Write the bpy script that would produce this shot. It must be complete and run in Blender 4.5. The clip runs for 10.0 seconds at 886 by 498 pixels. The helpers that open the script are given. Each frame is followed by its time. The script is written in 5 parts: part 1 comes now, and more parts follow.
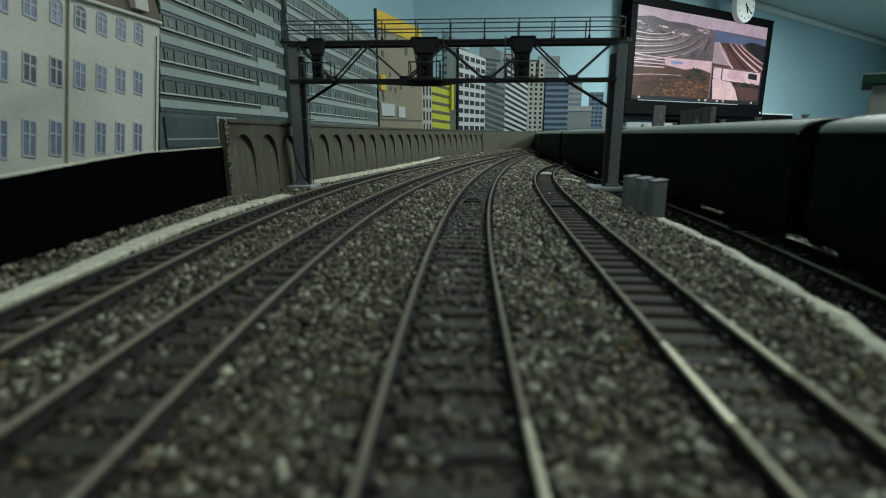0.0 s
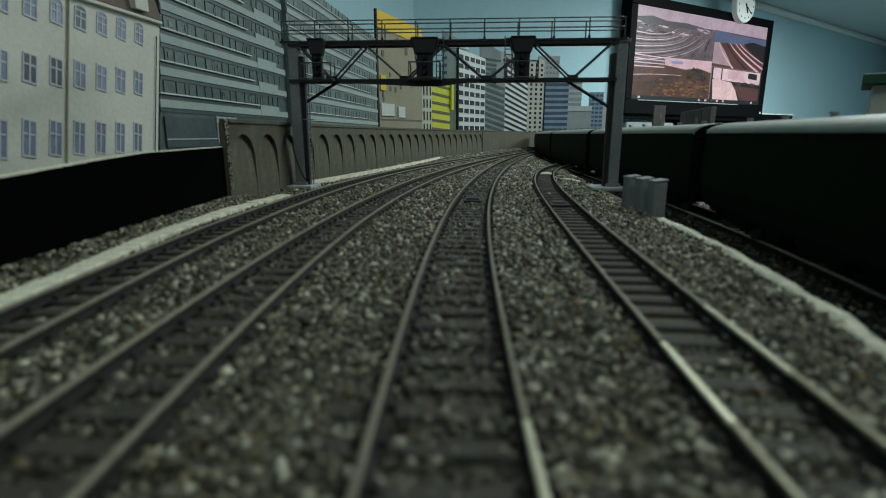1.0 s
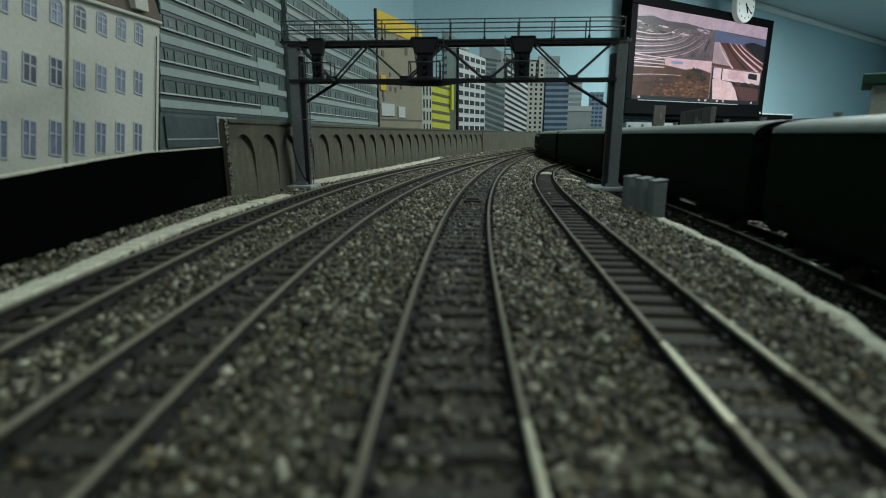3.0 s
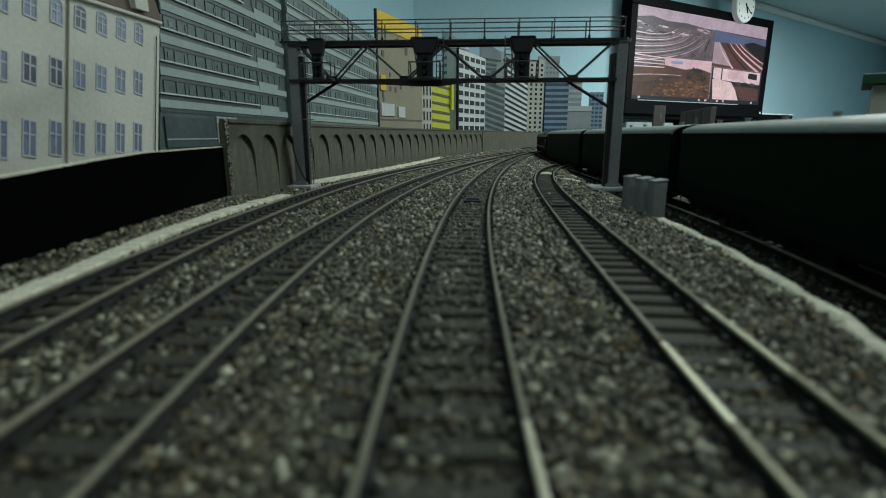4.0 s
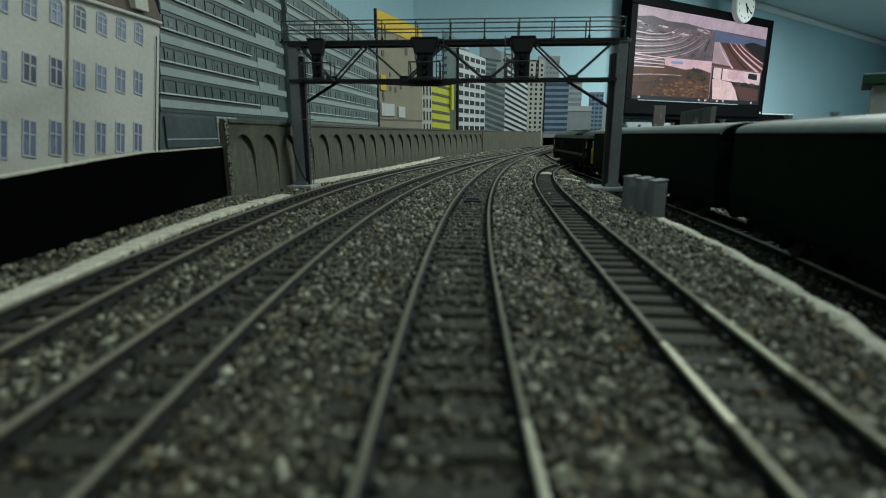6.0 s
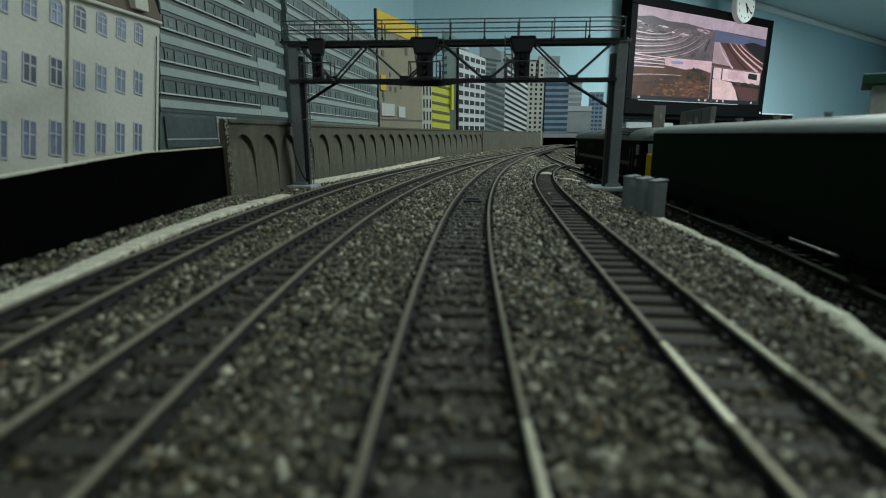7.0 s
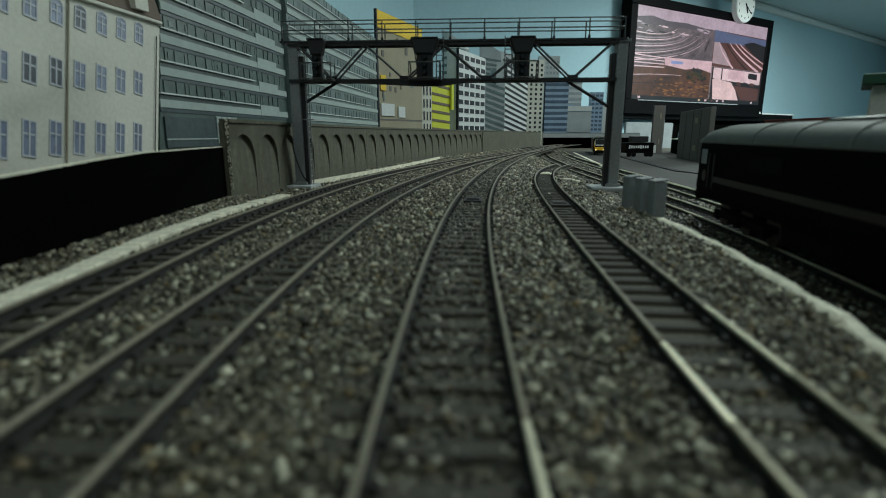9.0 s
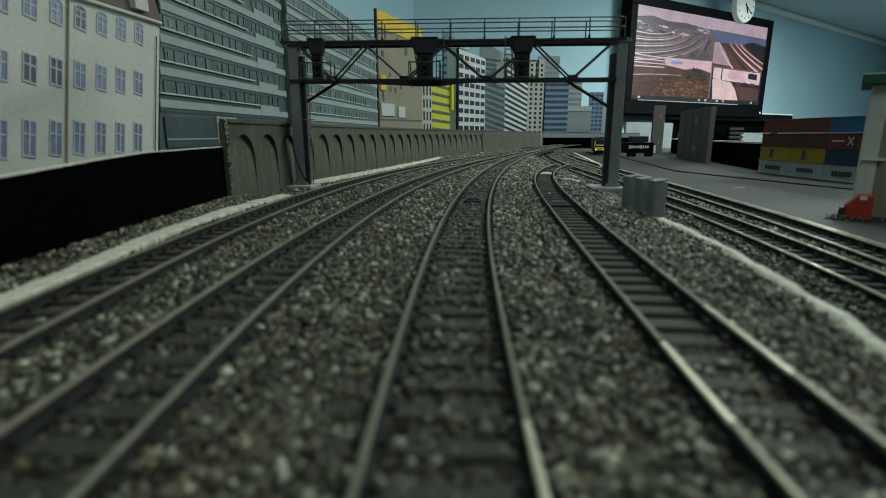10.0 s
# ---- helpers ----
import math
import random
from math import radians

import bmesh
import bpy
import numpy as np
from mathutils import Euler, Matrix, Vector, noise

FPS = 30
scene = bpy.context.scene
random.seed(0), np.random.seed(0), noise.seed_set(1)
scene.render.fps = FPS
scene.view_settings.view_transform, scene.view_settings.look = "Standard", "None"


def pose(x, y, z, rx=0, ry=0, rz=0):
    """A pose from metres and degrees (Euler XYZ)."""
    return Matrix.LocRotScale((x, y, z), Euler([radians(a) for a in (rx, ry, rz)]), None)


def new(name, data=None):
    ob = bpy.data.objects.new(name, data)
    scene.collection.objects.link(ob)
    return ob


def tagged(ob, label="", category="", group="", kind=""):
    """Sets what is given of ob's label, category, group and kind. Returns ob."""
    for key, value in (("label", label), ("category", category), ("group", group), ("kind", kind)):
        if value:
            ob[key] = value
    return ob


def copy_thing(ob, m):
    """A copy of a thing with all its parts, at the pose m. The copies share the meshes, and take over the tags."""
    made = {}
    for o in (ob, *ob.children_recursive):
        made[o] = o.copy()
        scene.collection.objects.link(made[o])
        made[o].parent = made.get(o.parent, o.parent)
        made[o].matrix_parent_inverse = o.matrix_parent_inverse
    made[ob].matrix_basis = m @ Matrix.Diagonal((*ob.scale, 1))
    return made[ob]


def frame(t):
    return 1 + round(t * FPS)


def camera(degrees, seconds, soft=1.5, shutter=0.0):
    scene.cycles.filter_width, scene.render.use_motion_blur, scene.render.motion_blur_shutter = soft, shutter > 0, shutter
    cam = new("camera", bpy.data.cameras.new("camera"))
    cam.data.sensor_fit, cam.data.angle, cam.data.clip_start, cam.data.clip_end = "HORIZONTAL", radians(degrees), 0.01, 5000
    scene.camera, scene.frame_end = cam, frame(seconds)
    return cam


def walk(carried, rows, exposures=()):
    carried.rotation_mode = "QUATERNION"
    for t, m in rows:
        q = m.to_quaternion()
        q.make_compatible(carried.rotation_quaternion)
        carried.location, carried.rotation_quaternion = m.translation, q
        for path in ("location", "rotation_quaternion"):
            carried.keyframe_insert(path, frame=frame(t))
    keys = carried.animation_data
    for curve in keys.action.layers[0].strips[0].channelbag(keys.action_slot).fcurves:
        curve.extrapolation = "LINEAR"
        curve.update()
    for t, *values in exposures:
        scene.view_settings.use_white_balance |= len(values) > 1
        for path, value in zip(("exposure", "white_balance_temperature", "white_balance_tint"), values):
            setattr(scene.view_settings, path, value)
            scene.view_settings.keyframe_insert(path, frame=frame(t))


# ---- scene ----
# A model railway at 1:76 (track gauge 16.5 mm) in a hobby room, seen by a small camera standing on the line.
EYE = (0.0, 0.0, 0.0395)
cam = camera(82.13, 10.0, soft=0.4)
cam.data.dof.use_dof = True
cam.data.dof.focus_distance = 0.8
cam.data.dof.aperture_fstop = 14.5
walk(cam, [(0.0, pose(*EYE, 90 - 12.71, 0, 0)), (10.0, pose(*EYE, 90 - 12.71, 0, 0))], [(0.0, 0.0), (10.0, 0.0)])

# ---- world and lamps ----
world = bpy.data.worlds.new("room_world")
scene.world = world
world.use_nodes = True
world.node_tree.nodes["Background"].inputs[0].default_value = (0.45, 0.62, 0.7, 1)
world.node_tree.nodes["Background"].inputs[1].default_value = 0.003


# ceiling lamps added out of view, placed and powered for the brightness wanted
def ceiling_lamp(x, y, z, sx, sy, watts, color):
    lamp = bpy.data.lights.new("ceiling_lamp", "AREA")
    lamp.shape, lamp.size, lamp.size_y, lamp.energy, lamp.color = "RECTANGLE", sx, sy, watts, color
    ob = new("ceiling_lamp", lamp)
    ob.matrix_world = pose(x, y, z)
    return ob


COOL = (0.86, 1.0, 0.97)
ceiling_lamp(0.62, 0.75, 0.905, 0.35, 1.3, 9.5, COOL)
ceiling_lamp(0.05, -0.75, 0.905, 1.2, 0.3, 3.8, COOL)
ceiling_lamp(2.35, 2.30, 0.905, 1.2, 0.4, 66, COOL)


# ---- materials ----
def material(name, color, rough=0.7, metal=0.0, scale=300.0, vary=0.25, bump=0.0, coarse=None, emit=0.0, spec=0.5, island=0.0):
    """Base colour broken by two noises (a fine grain and a coarse stain), with a little relief."""
    m = bpy.data.materials.new(name)
    m.use_nodes = True
    nt = m.node_tree
    b = nt.nodes["Principled BSDF"]
    b.inputs["Metallic"].default_value = metal
    b.inputs["Specular IOR Level"].default_value = spec
    tc = nt.nodes.new("ShaderNodeTexCoord")
    fine, big = nt.nodes.new("ShaderNodeTexNoise"), nt.nodes.new("ShaderNodeTexNoise")
    fine.inputs["Scale"].default_value, fine.inputs["Detail"].default_value = scale, 4
    big.inputs["Scale"].default_value, big.inputs["Detail"].default_value = coarse or scale / 9, 3
    for n in (fine, big):
        nt.links.new(tc.outputs["Object"], n.inputs["Vector"])
    add = nt.nodes.new("ShaderNodeMath")
    add.operation = "ADD"
    nt.links.new(fine.outputs["Fac"], add.inputs[0])
    nt.links.new(big.outputs["Fac"], add.inputs[1])
    last = add
    if island:
        geo = nt.nodes.new("ShaderNodeNewGeometry")
        mul = nt.nodes.new("ShaderNodeMath")
        mul.operation = "MULTIPLY_ADD"
        nt.links.new(geo.outputs["Random Per Island"], mul.inputs[0])
        mul.inputs[1].default_value = island
        nt.links.new(add.outputs[0], mul.inputs[2])
        last = mul
    rng = nt.nodes.new("ShaderNodeMapRange")
    rng.inputs["From Min"].default_value, rng.inputs["From Max"].default_value = 0.6, 1.4 + island
    rng.inputs["To Min"].default_value, rng.inputs["To Max"].default_value = 1 - vary, 1 + vary
    nt.links.new(last.outputs[0], rng.inputs["Value"])
    mix = nt.nodes.new("ShaderNodeVectorMath")
    mix.operation = "SCALE"
    mix.inputs[0].default_value = color
    nt.links.new(rng.outputs["Result"], mix.inputs["Scale"])
    nt.links.new(mix.outputs["Vector"], b.inputs["Base Color"])
    rr = nt.nodes.new("ShaderNodeMapRange")
    rr.inputs["To Min"].default_value, rr.inputs["To Max"].default_value = max(rough - 0.1, 0.02), min(rough + 0.1, 1)
    nt.links.new(big.outputs["Fac"], rr.inputs["Value"])
    nt.links.new(rr.outputs["Result"], b.inputs["Roughness"])
    if bump:
        bp = nt.nodes.new("ShaderNodeBump")
        bp.inputs["Distance"].default_value, bp.inputs["Strength"].default_value = bump, 0.8
        nt.links.new(fine.outputs["Fac"], bp.inputs["Height"])
        nt.links.new(bp.outputs["Normal"], b.inputs["Normal"])
    if emit:
        nt.links.new(mix.outputs["Vector"], b.inputs["Emission Color"])
        b.inputs["Emission Strength"].default_value = emit
    return m


def ballast_material(name, shade):
    """Crushed stone: every chip takes its own grey, a few are brown or pale, and broad patches are dusted with brown. shade: how clean the stone is."""
    m = material(name, (0.2, 0.2, 0.18), 0.52, scale=1500, vary=0.3, bump=0.0002)
    nt = m.node_tree
    geo = nt.nodes.new("ShaderNodeNewGeometry")
    ramp = nt.nodes.new("ShaderNodeValToRGB")
    stops = ((0.0, (0.022, 0.020, 0.013)), (0.30, (0.054, 0.050, 0.031)), (0.58, (0.122, 0.114, 0.074)), (0.80, (0.262, 0.248, 0.170)), (0.94, (0.68, 0.66, 0.50)), (0.97, (0.20, 0.14, 0.06)))
    el = ramp.color_ramp.elements
    el[0].position, el[0].color = stops[0][0], (*(k * shade for k in stops[0][1]), 1)
    el[1].position, el[1].color = stops[-1][0], (*(k * shade for k in stops[-1][1]), 1)
    for p, c in stops[1:-1]:
        e = el.new(p)
        e.color = (*(k * shade for k in c), 1)
    nt.links.new(geo.outputs["Random Per Island"], ramp.inputs["Fac"])
    dust, fac = nt.nodes.new("ShaderNodeTexNoise"), nt.nodes.new("ShaderNodeMapRange")
    dust.inputs["Scale"].default_value, dust.inputs["Detail"].default_value = 42, 5
    fac.inputs["From Min"].default_value, fac.inputs["From Max"].default_value, fac.inputs["To Max"].default_value = 0.52, 0.74, 0.40
    nt.links.new(nt.nodes["Texture Coordinate"].outputs["Object"], dust.inputs["Vector"])
    nt.links.new(dust.outputs["Fac"], fac.inputs["Value"])
    brown = nt.nodes.new("ShaderNodeMix")
    brown.data_type = "RGBA"
    brown.inputs["B"].default_value = (0.090 * shade, 0.068 * shade, 0.038 * shade, 1)
    nt.links.new(fac.outputs["Result"], brown.inputs["Factor"])
    nt.links.new(ramp.outputs["Color"], brown.inputs["A"])
    nt.links.new(brown.outputs["Result"], nt.nodes["Vector Math"].inputs[0])
    return m


M = {
    "ballast": ballast_material("ballast", 1.0),
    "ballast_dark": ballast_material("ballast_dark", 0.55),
    "ballast_oily": ballast_material("ballast_oily", 0.52),
    "bed": material("bed", (0.10, 0.094, 0.064), 0.9, scale=900, vary=0.6, bump=0.0006, coarse=60),
    "rail_side": material("rail_side", (0.012, 0.012, 0.009), 0.8, 0.1, 900, 0.35, 0.0001),
    "rail_top": material("rail_top", (0.235, 0.215, 0.158), 0.5, 0.4, 500, 0.3, coarse=25),
    "rail_dull": material("rail_dull", (0.30, 0.28, 0.19), 0.5, 0.4, 500, 0.3, coarse=60),
    "rail_bright": material("rail_bright", (0.80, 0.76, 0.56), 0.36, 0.45, 500, 0.2, coarse=40),
    "sleeper": material("sleeper", (0.050, 0.045, 0.033), 0.75, 0, 1200, 0.4, 0.0002),
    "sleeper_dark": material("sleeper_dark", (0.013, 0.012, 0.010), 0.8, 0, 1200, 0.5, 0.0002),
    "concrete": material("concrete", (0.100, 0.097, 0.067), 0.85, 0, 300, 0.35, 0.00008, coarse=30),
    "white_edge": material("white_edge", (0.70, 0.67, 0.53), 0.85, 0, 700, 0.42, 0.0004, coarse=110),
    "black_board": material("black_board", (0.0016, 0.0016, 0.0016), 1.0, 0, 300, 0.4, spec=0.02),
    "road": material("road", (0.027, 0.027, 0.024), 0.75, 0, 500, 0.2, 0.0001, coarse=12),
    "gantry": material("gantry", (0.25, 0.265, 0.27), 0.5, 0.2, 500, 0.25, 0.00005),
    "gantry_dark": material("gantry_dark", (0.02, 0.02, 0.022), 0.6, 0.1, 500, 0.3),
    "gantry_rail": material("gantry_rail", (0.10, 0.105, 0.105), 0.45, 0.3, 500, 0.3),
    "slab_pale": material("slab_pale", (0.40, 0.43, 0.43), 0.7, 0, 300, 0.2),
    "cabinet": material("cabinet", (0.24, 0.262, 0.265), 0.5, 0.0, 300, 0.2),
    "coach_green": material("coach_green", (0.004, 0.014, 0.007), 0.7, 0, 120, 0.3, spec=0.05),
    "coach_roof": material("coach_roof", (0.27, 0.295, 0.265), 0.5, 0, 200, 0.15),
    "loco_roof": material("loco_roof", (0.11, 0.122, 0.108), 0.5, 0, 200, 0.25),
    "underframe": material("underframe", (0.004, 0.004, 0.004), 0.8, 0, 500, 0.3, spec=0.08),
    "wheel": material("wheel", (0.06, 0.058, 0.05), 0.5, 0.6, 400, 0.2),
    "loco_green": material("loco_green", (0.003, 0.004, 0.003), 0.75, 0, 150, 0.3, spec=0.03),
    "loco_stripe": material("loco_stripe", (0.013, 0.0055, 0.0035), 0.5, 0, 200, 0.2),
    "yellow": material("yellow", (0.75, 0.45, 0.02), 0.5, 0, 200, 0.15),
    "cab_glass": material("cab_glass", (0.30, 0.33, 0.34), 0.08, 0, 100, 0.1, spec=0.9),
    "glass_dark": material("glass_dark", (0.03, 0.035, 0.04), 0.08, 0, 100, 0.1),
    "wall_blue": material("wall_blue", (0.42, 0.62, 0.69), 0.9, 0, 60, 0.06, coarse=1.2),
    "ceiling": material("ceiling", (0.5, 0.6, 0.62), 0.9, 0, 40, 0.06, coarse=2),
    "white": material("white", (0.75, 0.77, 0.75), 0.6, 0, 40, 0.06),
    "black_gloss": material("black_gloss", (0.003, 0.003, 0.0035), 0.5, 0, 40, 0.2, spec=0.06),
    "floor": material("floor", (0.12, 0.1, 0.08), 0.8, 0, 30, 0.3, coarse=3),
    "beige": material("beige", (0.64, 0.63, 0.555), 0.85, 0, 420, 0.14, 0.00008, coarse=22),
    "card": material("card", (0.15, 0.14, 0.13), 0.85, 0, 260, 0.15, coarse=18),
}



def add_streaks(m):
    """Rain streaks that run down a wall."""
    nt = m.node_tree
    tc = next(n for n in nt.nodes if n.type == "TEX_COORD")
    squash, streak = nt.nodes.new("ShaderNodeVectorMath"), nt.nodes.new("ShaderNodeTexNoise")
    squash.operation, squash.inputs[1].default_value = "MULTIPLY", (1, 1, 0.16)
    streak.inputs["Scale"].default_value, streak.inputs["Detail"].default_value = 260, 4
    rng, mul = nt.nodes.new("ShaderNodeMapRange"), nt.nodes.new("ShaderNodeMath")
    rng.inputs["From Min"].default_value, rng.inputs["From Max"].default_value = 0.35, 0.72
    rng.inputs["To Min"].default_value, rng.inputs["To Max"].default_value = 0.87, 1.2
    mul.operation = "MULTIPLY"
    scale = nt.nodes["Vector Math"].inputs["Scale"]
    old = scale.links[0].from_socket
    nt.links.new(tc.outputs["Object"], squash.inputs[0])
    nt.links.new(squash.outputs["Vector"], streak.inputs["Vector"])
    nt.links.new(streak.outputs["Fac"], rng.inputs["Value"])
    nt.links.new(old, mul.inputs[0])
    nt.links.new(rng.outputs["Result"], mul.inputs[1])
    nt.links.new(mul.outputs[0], scale)


add_streaks(M["concrete"])

# ---- building helpers ----
def box(bm, c, s, turn=0.0, bevel=0.0):
    """A box of size s centred on c, turned about z by degrees."""
    r = bmesh.ops.create_cube(bm, size=1.0, matrix=Matrix.Translation(c) @ Matrix.Rotation(radians(turn), 4, "Z") @ Matrix.Diagonal((*s, 1)))
    if bevel:
        es = list({e for v in r["verts"] for e in v.link_edges})
        bmesh.ops.bevel(bm, geom=es, offset=bevel, segments=1, affect="EDGES")
    return bm


def tube(bm, p, q, r, n=8):
    """A round bar from p to q."""
    p, q = Vector(p), Vector(q)
    d = q - p
    m = Matrix.Translation((p + q) / 2) @ d.to_track_quat("Z", "Y").to_matrix().to_4x4()
    bmesh.ops.create_cone(bm, cap_ends=True, segments=n, radius1=r, radius2=r, depth=d.length, matrix=m)
    return bm


def sweep(bm, path, profile, closed=True):
    """Sweeps a profile of (sideways, up) along a path of (x, y, z)."""
    n = len(path)
    rings = []
    for i, p in enumerate(path):
        a, b = path[max(i - 1, 0)], path[min(i + 1, n - 1)]
        d = Vector((b[0] - a[0], b[1] - a[1], 0)).normalized()
        side = Vector((d.y, -d.x, 0))
        rings.append([bm.verts.new(Vector(p) + side * u + Vector((0, 0, w))) for u, w in profile])
    k = len(profile)
    for r0, r1 in zip(rings, rings[1:]):
        for j in range(k if closed else k - 1):
            bm.faces.new((r0[j], r0[(j + 1) % k], r1[(j + 1) % k], r1[j]))
    if closed:
        bm.faces.new(rings[0][::-1])
        bm.faces.new(rings[-1])
    return bm


def mesh_of(name, bm, mat):
    bmesh.ops.recalc_face_normals(bm, faces=bm.faces)
    me = bpy.data.meshes.new(name)
    bm.to_mesh(me)
    bm.free()
    me.materials.append(mat)
    return me


def part(name, bm, mat, parent=None, label=""):
    """Links a bmesh as one mesh object, under a thing or under a part."""
    ob = new(name, mesh_of(name, bm, mat))
    ob.parent = parent
    if label:
        tagged(ob, label)
    return ob


def thing(name, label, category, at=None, group="", kind=""):
    """An Empty at the base of a thing, which parents its parts."""
    ob = new(name)
    ob.empty_display_size = 0.01
    if at is not None:
        ob.matrix_world = at
    return tagged(ob, label, category, group, kind)


def B():
    return bmesh.new()


# ---- lines of the tracks: x as a polynomial of y ----
def poly(c, y):
    return sum(k * y ** i for i, k in enumerate(c))


LINE = {
    "outer": (-0.0752, -0.1275, 0.3030, 0.2720, -0.3600, 0.1005),
    "second": (-0.0438, -0.0637, 0.3260, 0.0, -0.0970, 0.0276),
    "centre": (-0.0001, 0.0048, 0.1815, 0.0273, -0.0689, 0.0219),
    "right": (0.0411, 0.0530, 0.1920, -0.5100, 0.7730),
    "train": (0.1024, 0.3151, -0.6226, 0.6428, -0.2763, 0.0444),
    "yard": (0.128, 0.2989, -0.4023, 0.3062, -0.073),
}
GAUGE = {"outer": 0.0155, "second": 0.0168, "centre": 0.0197, "right": 0.0158, "train": 0.0165, "yard": 0.0165}
LOW = -0.010  # the bed of the lower lines


def line_x(name, y):
    """The centre line, with a smooth run-out behind the camera."""
    c = LINE[name]
    if y >= 0.03:
        return poly(c, y)
    s = sum(i * k * 0.03 ** (i - 1) for i, k in enumerate(c) if i)
    return poly(c, 0.03) + s * 0.2 * (math.exp((y - 0.03) / 0.2) - 1)


def line_points(name, y0, y1, step, z, shift=0.0):
    ys = np.arange(y0, y1 + step / 2, step)
    out = []
    for y in ys:
        s = (line_x(name, y + 0.002) - line_x(name, y - 0.002)) / 0.004
        k = math.hypot(1, s)
        out.append((line_x(name, y) + shift / k, y - shift * s / k, z))
    return out


# ---- the baseboards and beds ----
def sheet(name, x0, x1, y0, y1, z, thick, mat, label, category="ground"):
    bm = box(B(), ((x0 + x1) / 2, (y0 + y1) / 2, z - thick / 2), (x1 - x0, y1 - y0, thick))
    return tagged(part(name, bm, mat), label, category, kind="structure")


def edge_x(y):
    """The edge of the upper board beside the lower lines."""
    if y > 0.237:
        return 0.1050 + 0.09 * (y - 0.237)
    return float(np.interp(y, (-1.9, 0.0, 0.09, 0.105, 0.117, 0.150, 0.168, 0.194, 0.237), (0.03, 0.0625, 0.0838, 0.0881, 0.0909, 0.0965, 0.0992, 0.1021, 0.1050)))


def board():
    bm = B()
    ys = [-1.9, -1.0, -0.3, 0, 0.09, 0.117, 0.15, 0.194, 0.237, 0.5, 0.8, 1.1, 1.5, 1.95]
    top, low = [], []
    for y in ys:
        ex = edge_x(y)
        top.append((bm.verts.new((-0.32, y, 0)), bm.verts.new((ex, y, 0))))
        low.append((bm.verts.new((-0.32, y, -0.05)), bm.verts.new((ex, y, -0.05))))
    for i in range(len(ys) - 1):
        bm.faces.new((top[i][0], top[i][1], top[i + 1][1], top[i + 1][0]))
        bm.faces.new((top[i][1], low[i][1], low[i + 1][1], top[i + 1][1]))
        bm.faces.new((top[i][0], top[i + 1][0], low[i + 1][0], low[i][0]))
        bm.faces.new((low[i][0], low[i + 1][0], low[i + 1][1], low[i][1]))
    bm.faces.new((top[0][0], low[0][0], low[0][1], top[0][1]))
    bm.faces.new((top[-1][0], top[-1][1], low[-1][1], low[-1][0]))
    return tagged(part("ground", bm, M["bed"]), "grey glued ballast bed of the upper baseboard", "ground", kind="structure")


board()
sheet("ground_lower", -0.34, 1.3, -1.95, 2.25, -0.0505, 0.02, M["bed"], "dark baseboard under the whole layout")
bm = B()
sweep(bm, [(edge_x(y) + 0.002, y, LOW) for y in (-1.9, -0.3, 0, 0.09, 0.117, 0.15, 0.194, 0.237, 0.5, 0.8, 1.1, 1.5, 1.95)], [(0, 0), (0.75, 0), (0.75, -0.04), (0, -0.04)])
tagged(part("ground_low_lines", bm, M["bed"]), "dark ballast bed of the lower lines", "ground", kind="structure")


# ---- tracks ----
RAIL_SIDE = [(-0.0011, 0.0010), (0.0011, 0.0010), (0.0011, 0.0014), (0.00025, 0.0018), (0.00025, 0.0030), (0.00055, 0.0033), (-0.00055, 0.0033), (-0.00025, 0.0030), (-0.00025, 0.0018), (-0.0011, 0.0014)]
RAIL_HEAD = [(-0.0005, 0.0033), (0.0005, 0.0033), (0.0005, 0.0038), (0.00035, 0.0040), (-0.00035, 0.0040), (-0.0005, 0.0038)]


def sleeper_mesh(gauge, mat):
    return mesh_of("sleeper", box(B(), (0, 0, 0), (gauge * 1.8, 0.0036, 0.0018), bevel=0.0003), mat)


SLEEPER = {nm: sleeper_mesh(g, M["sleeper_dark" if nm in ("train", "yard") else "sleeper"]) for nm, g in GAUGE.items()}


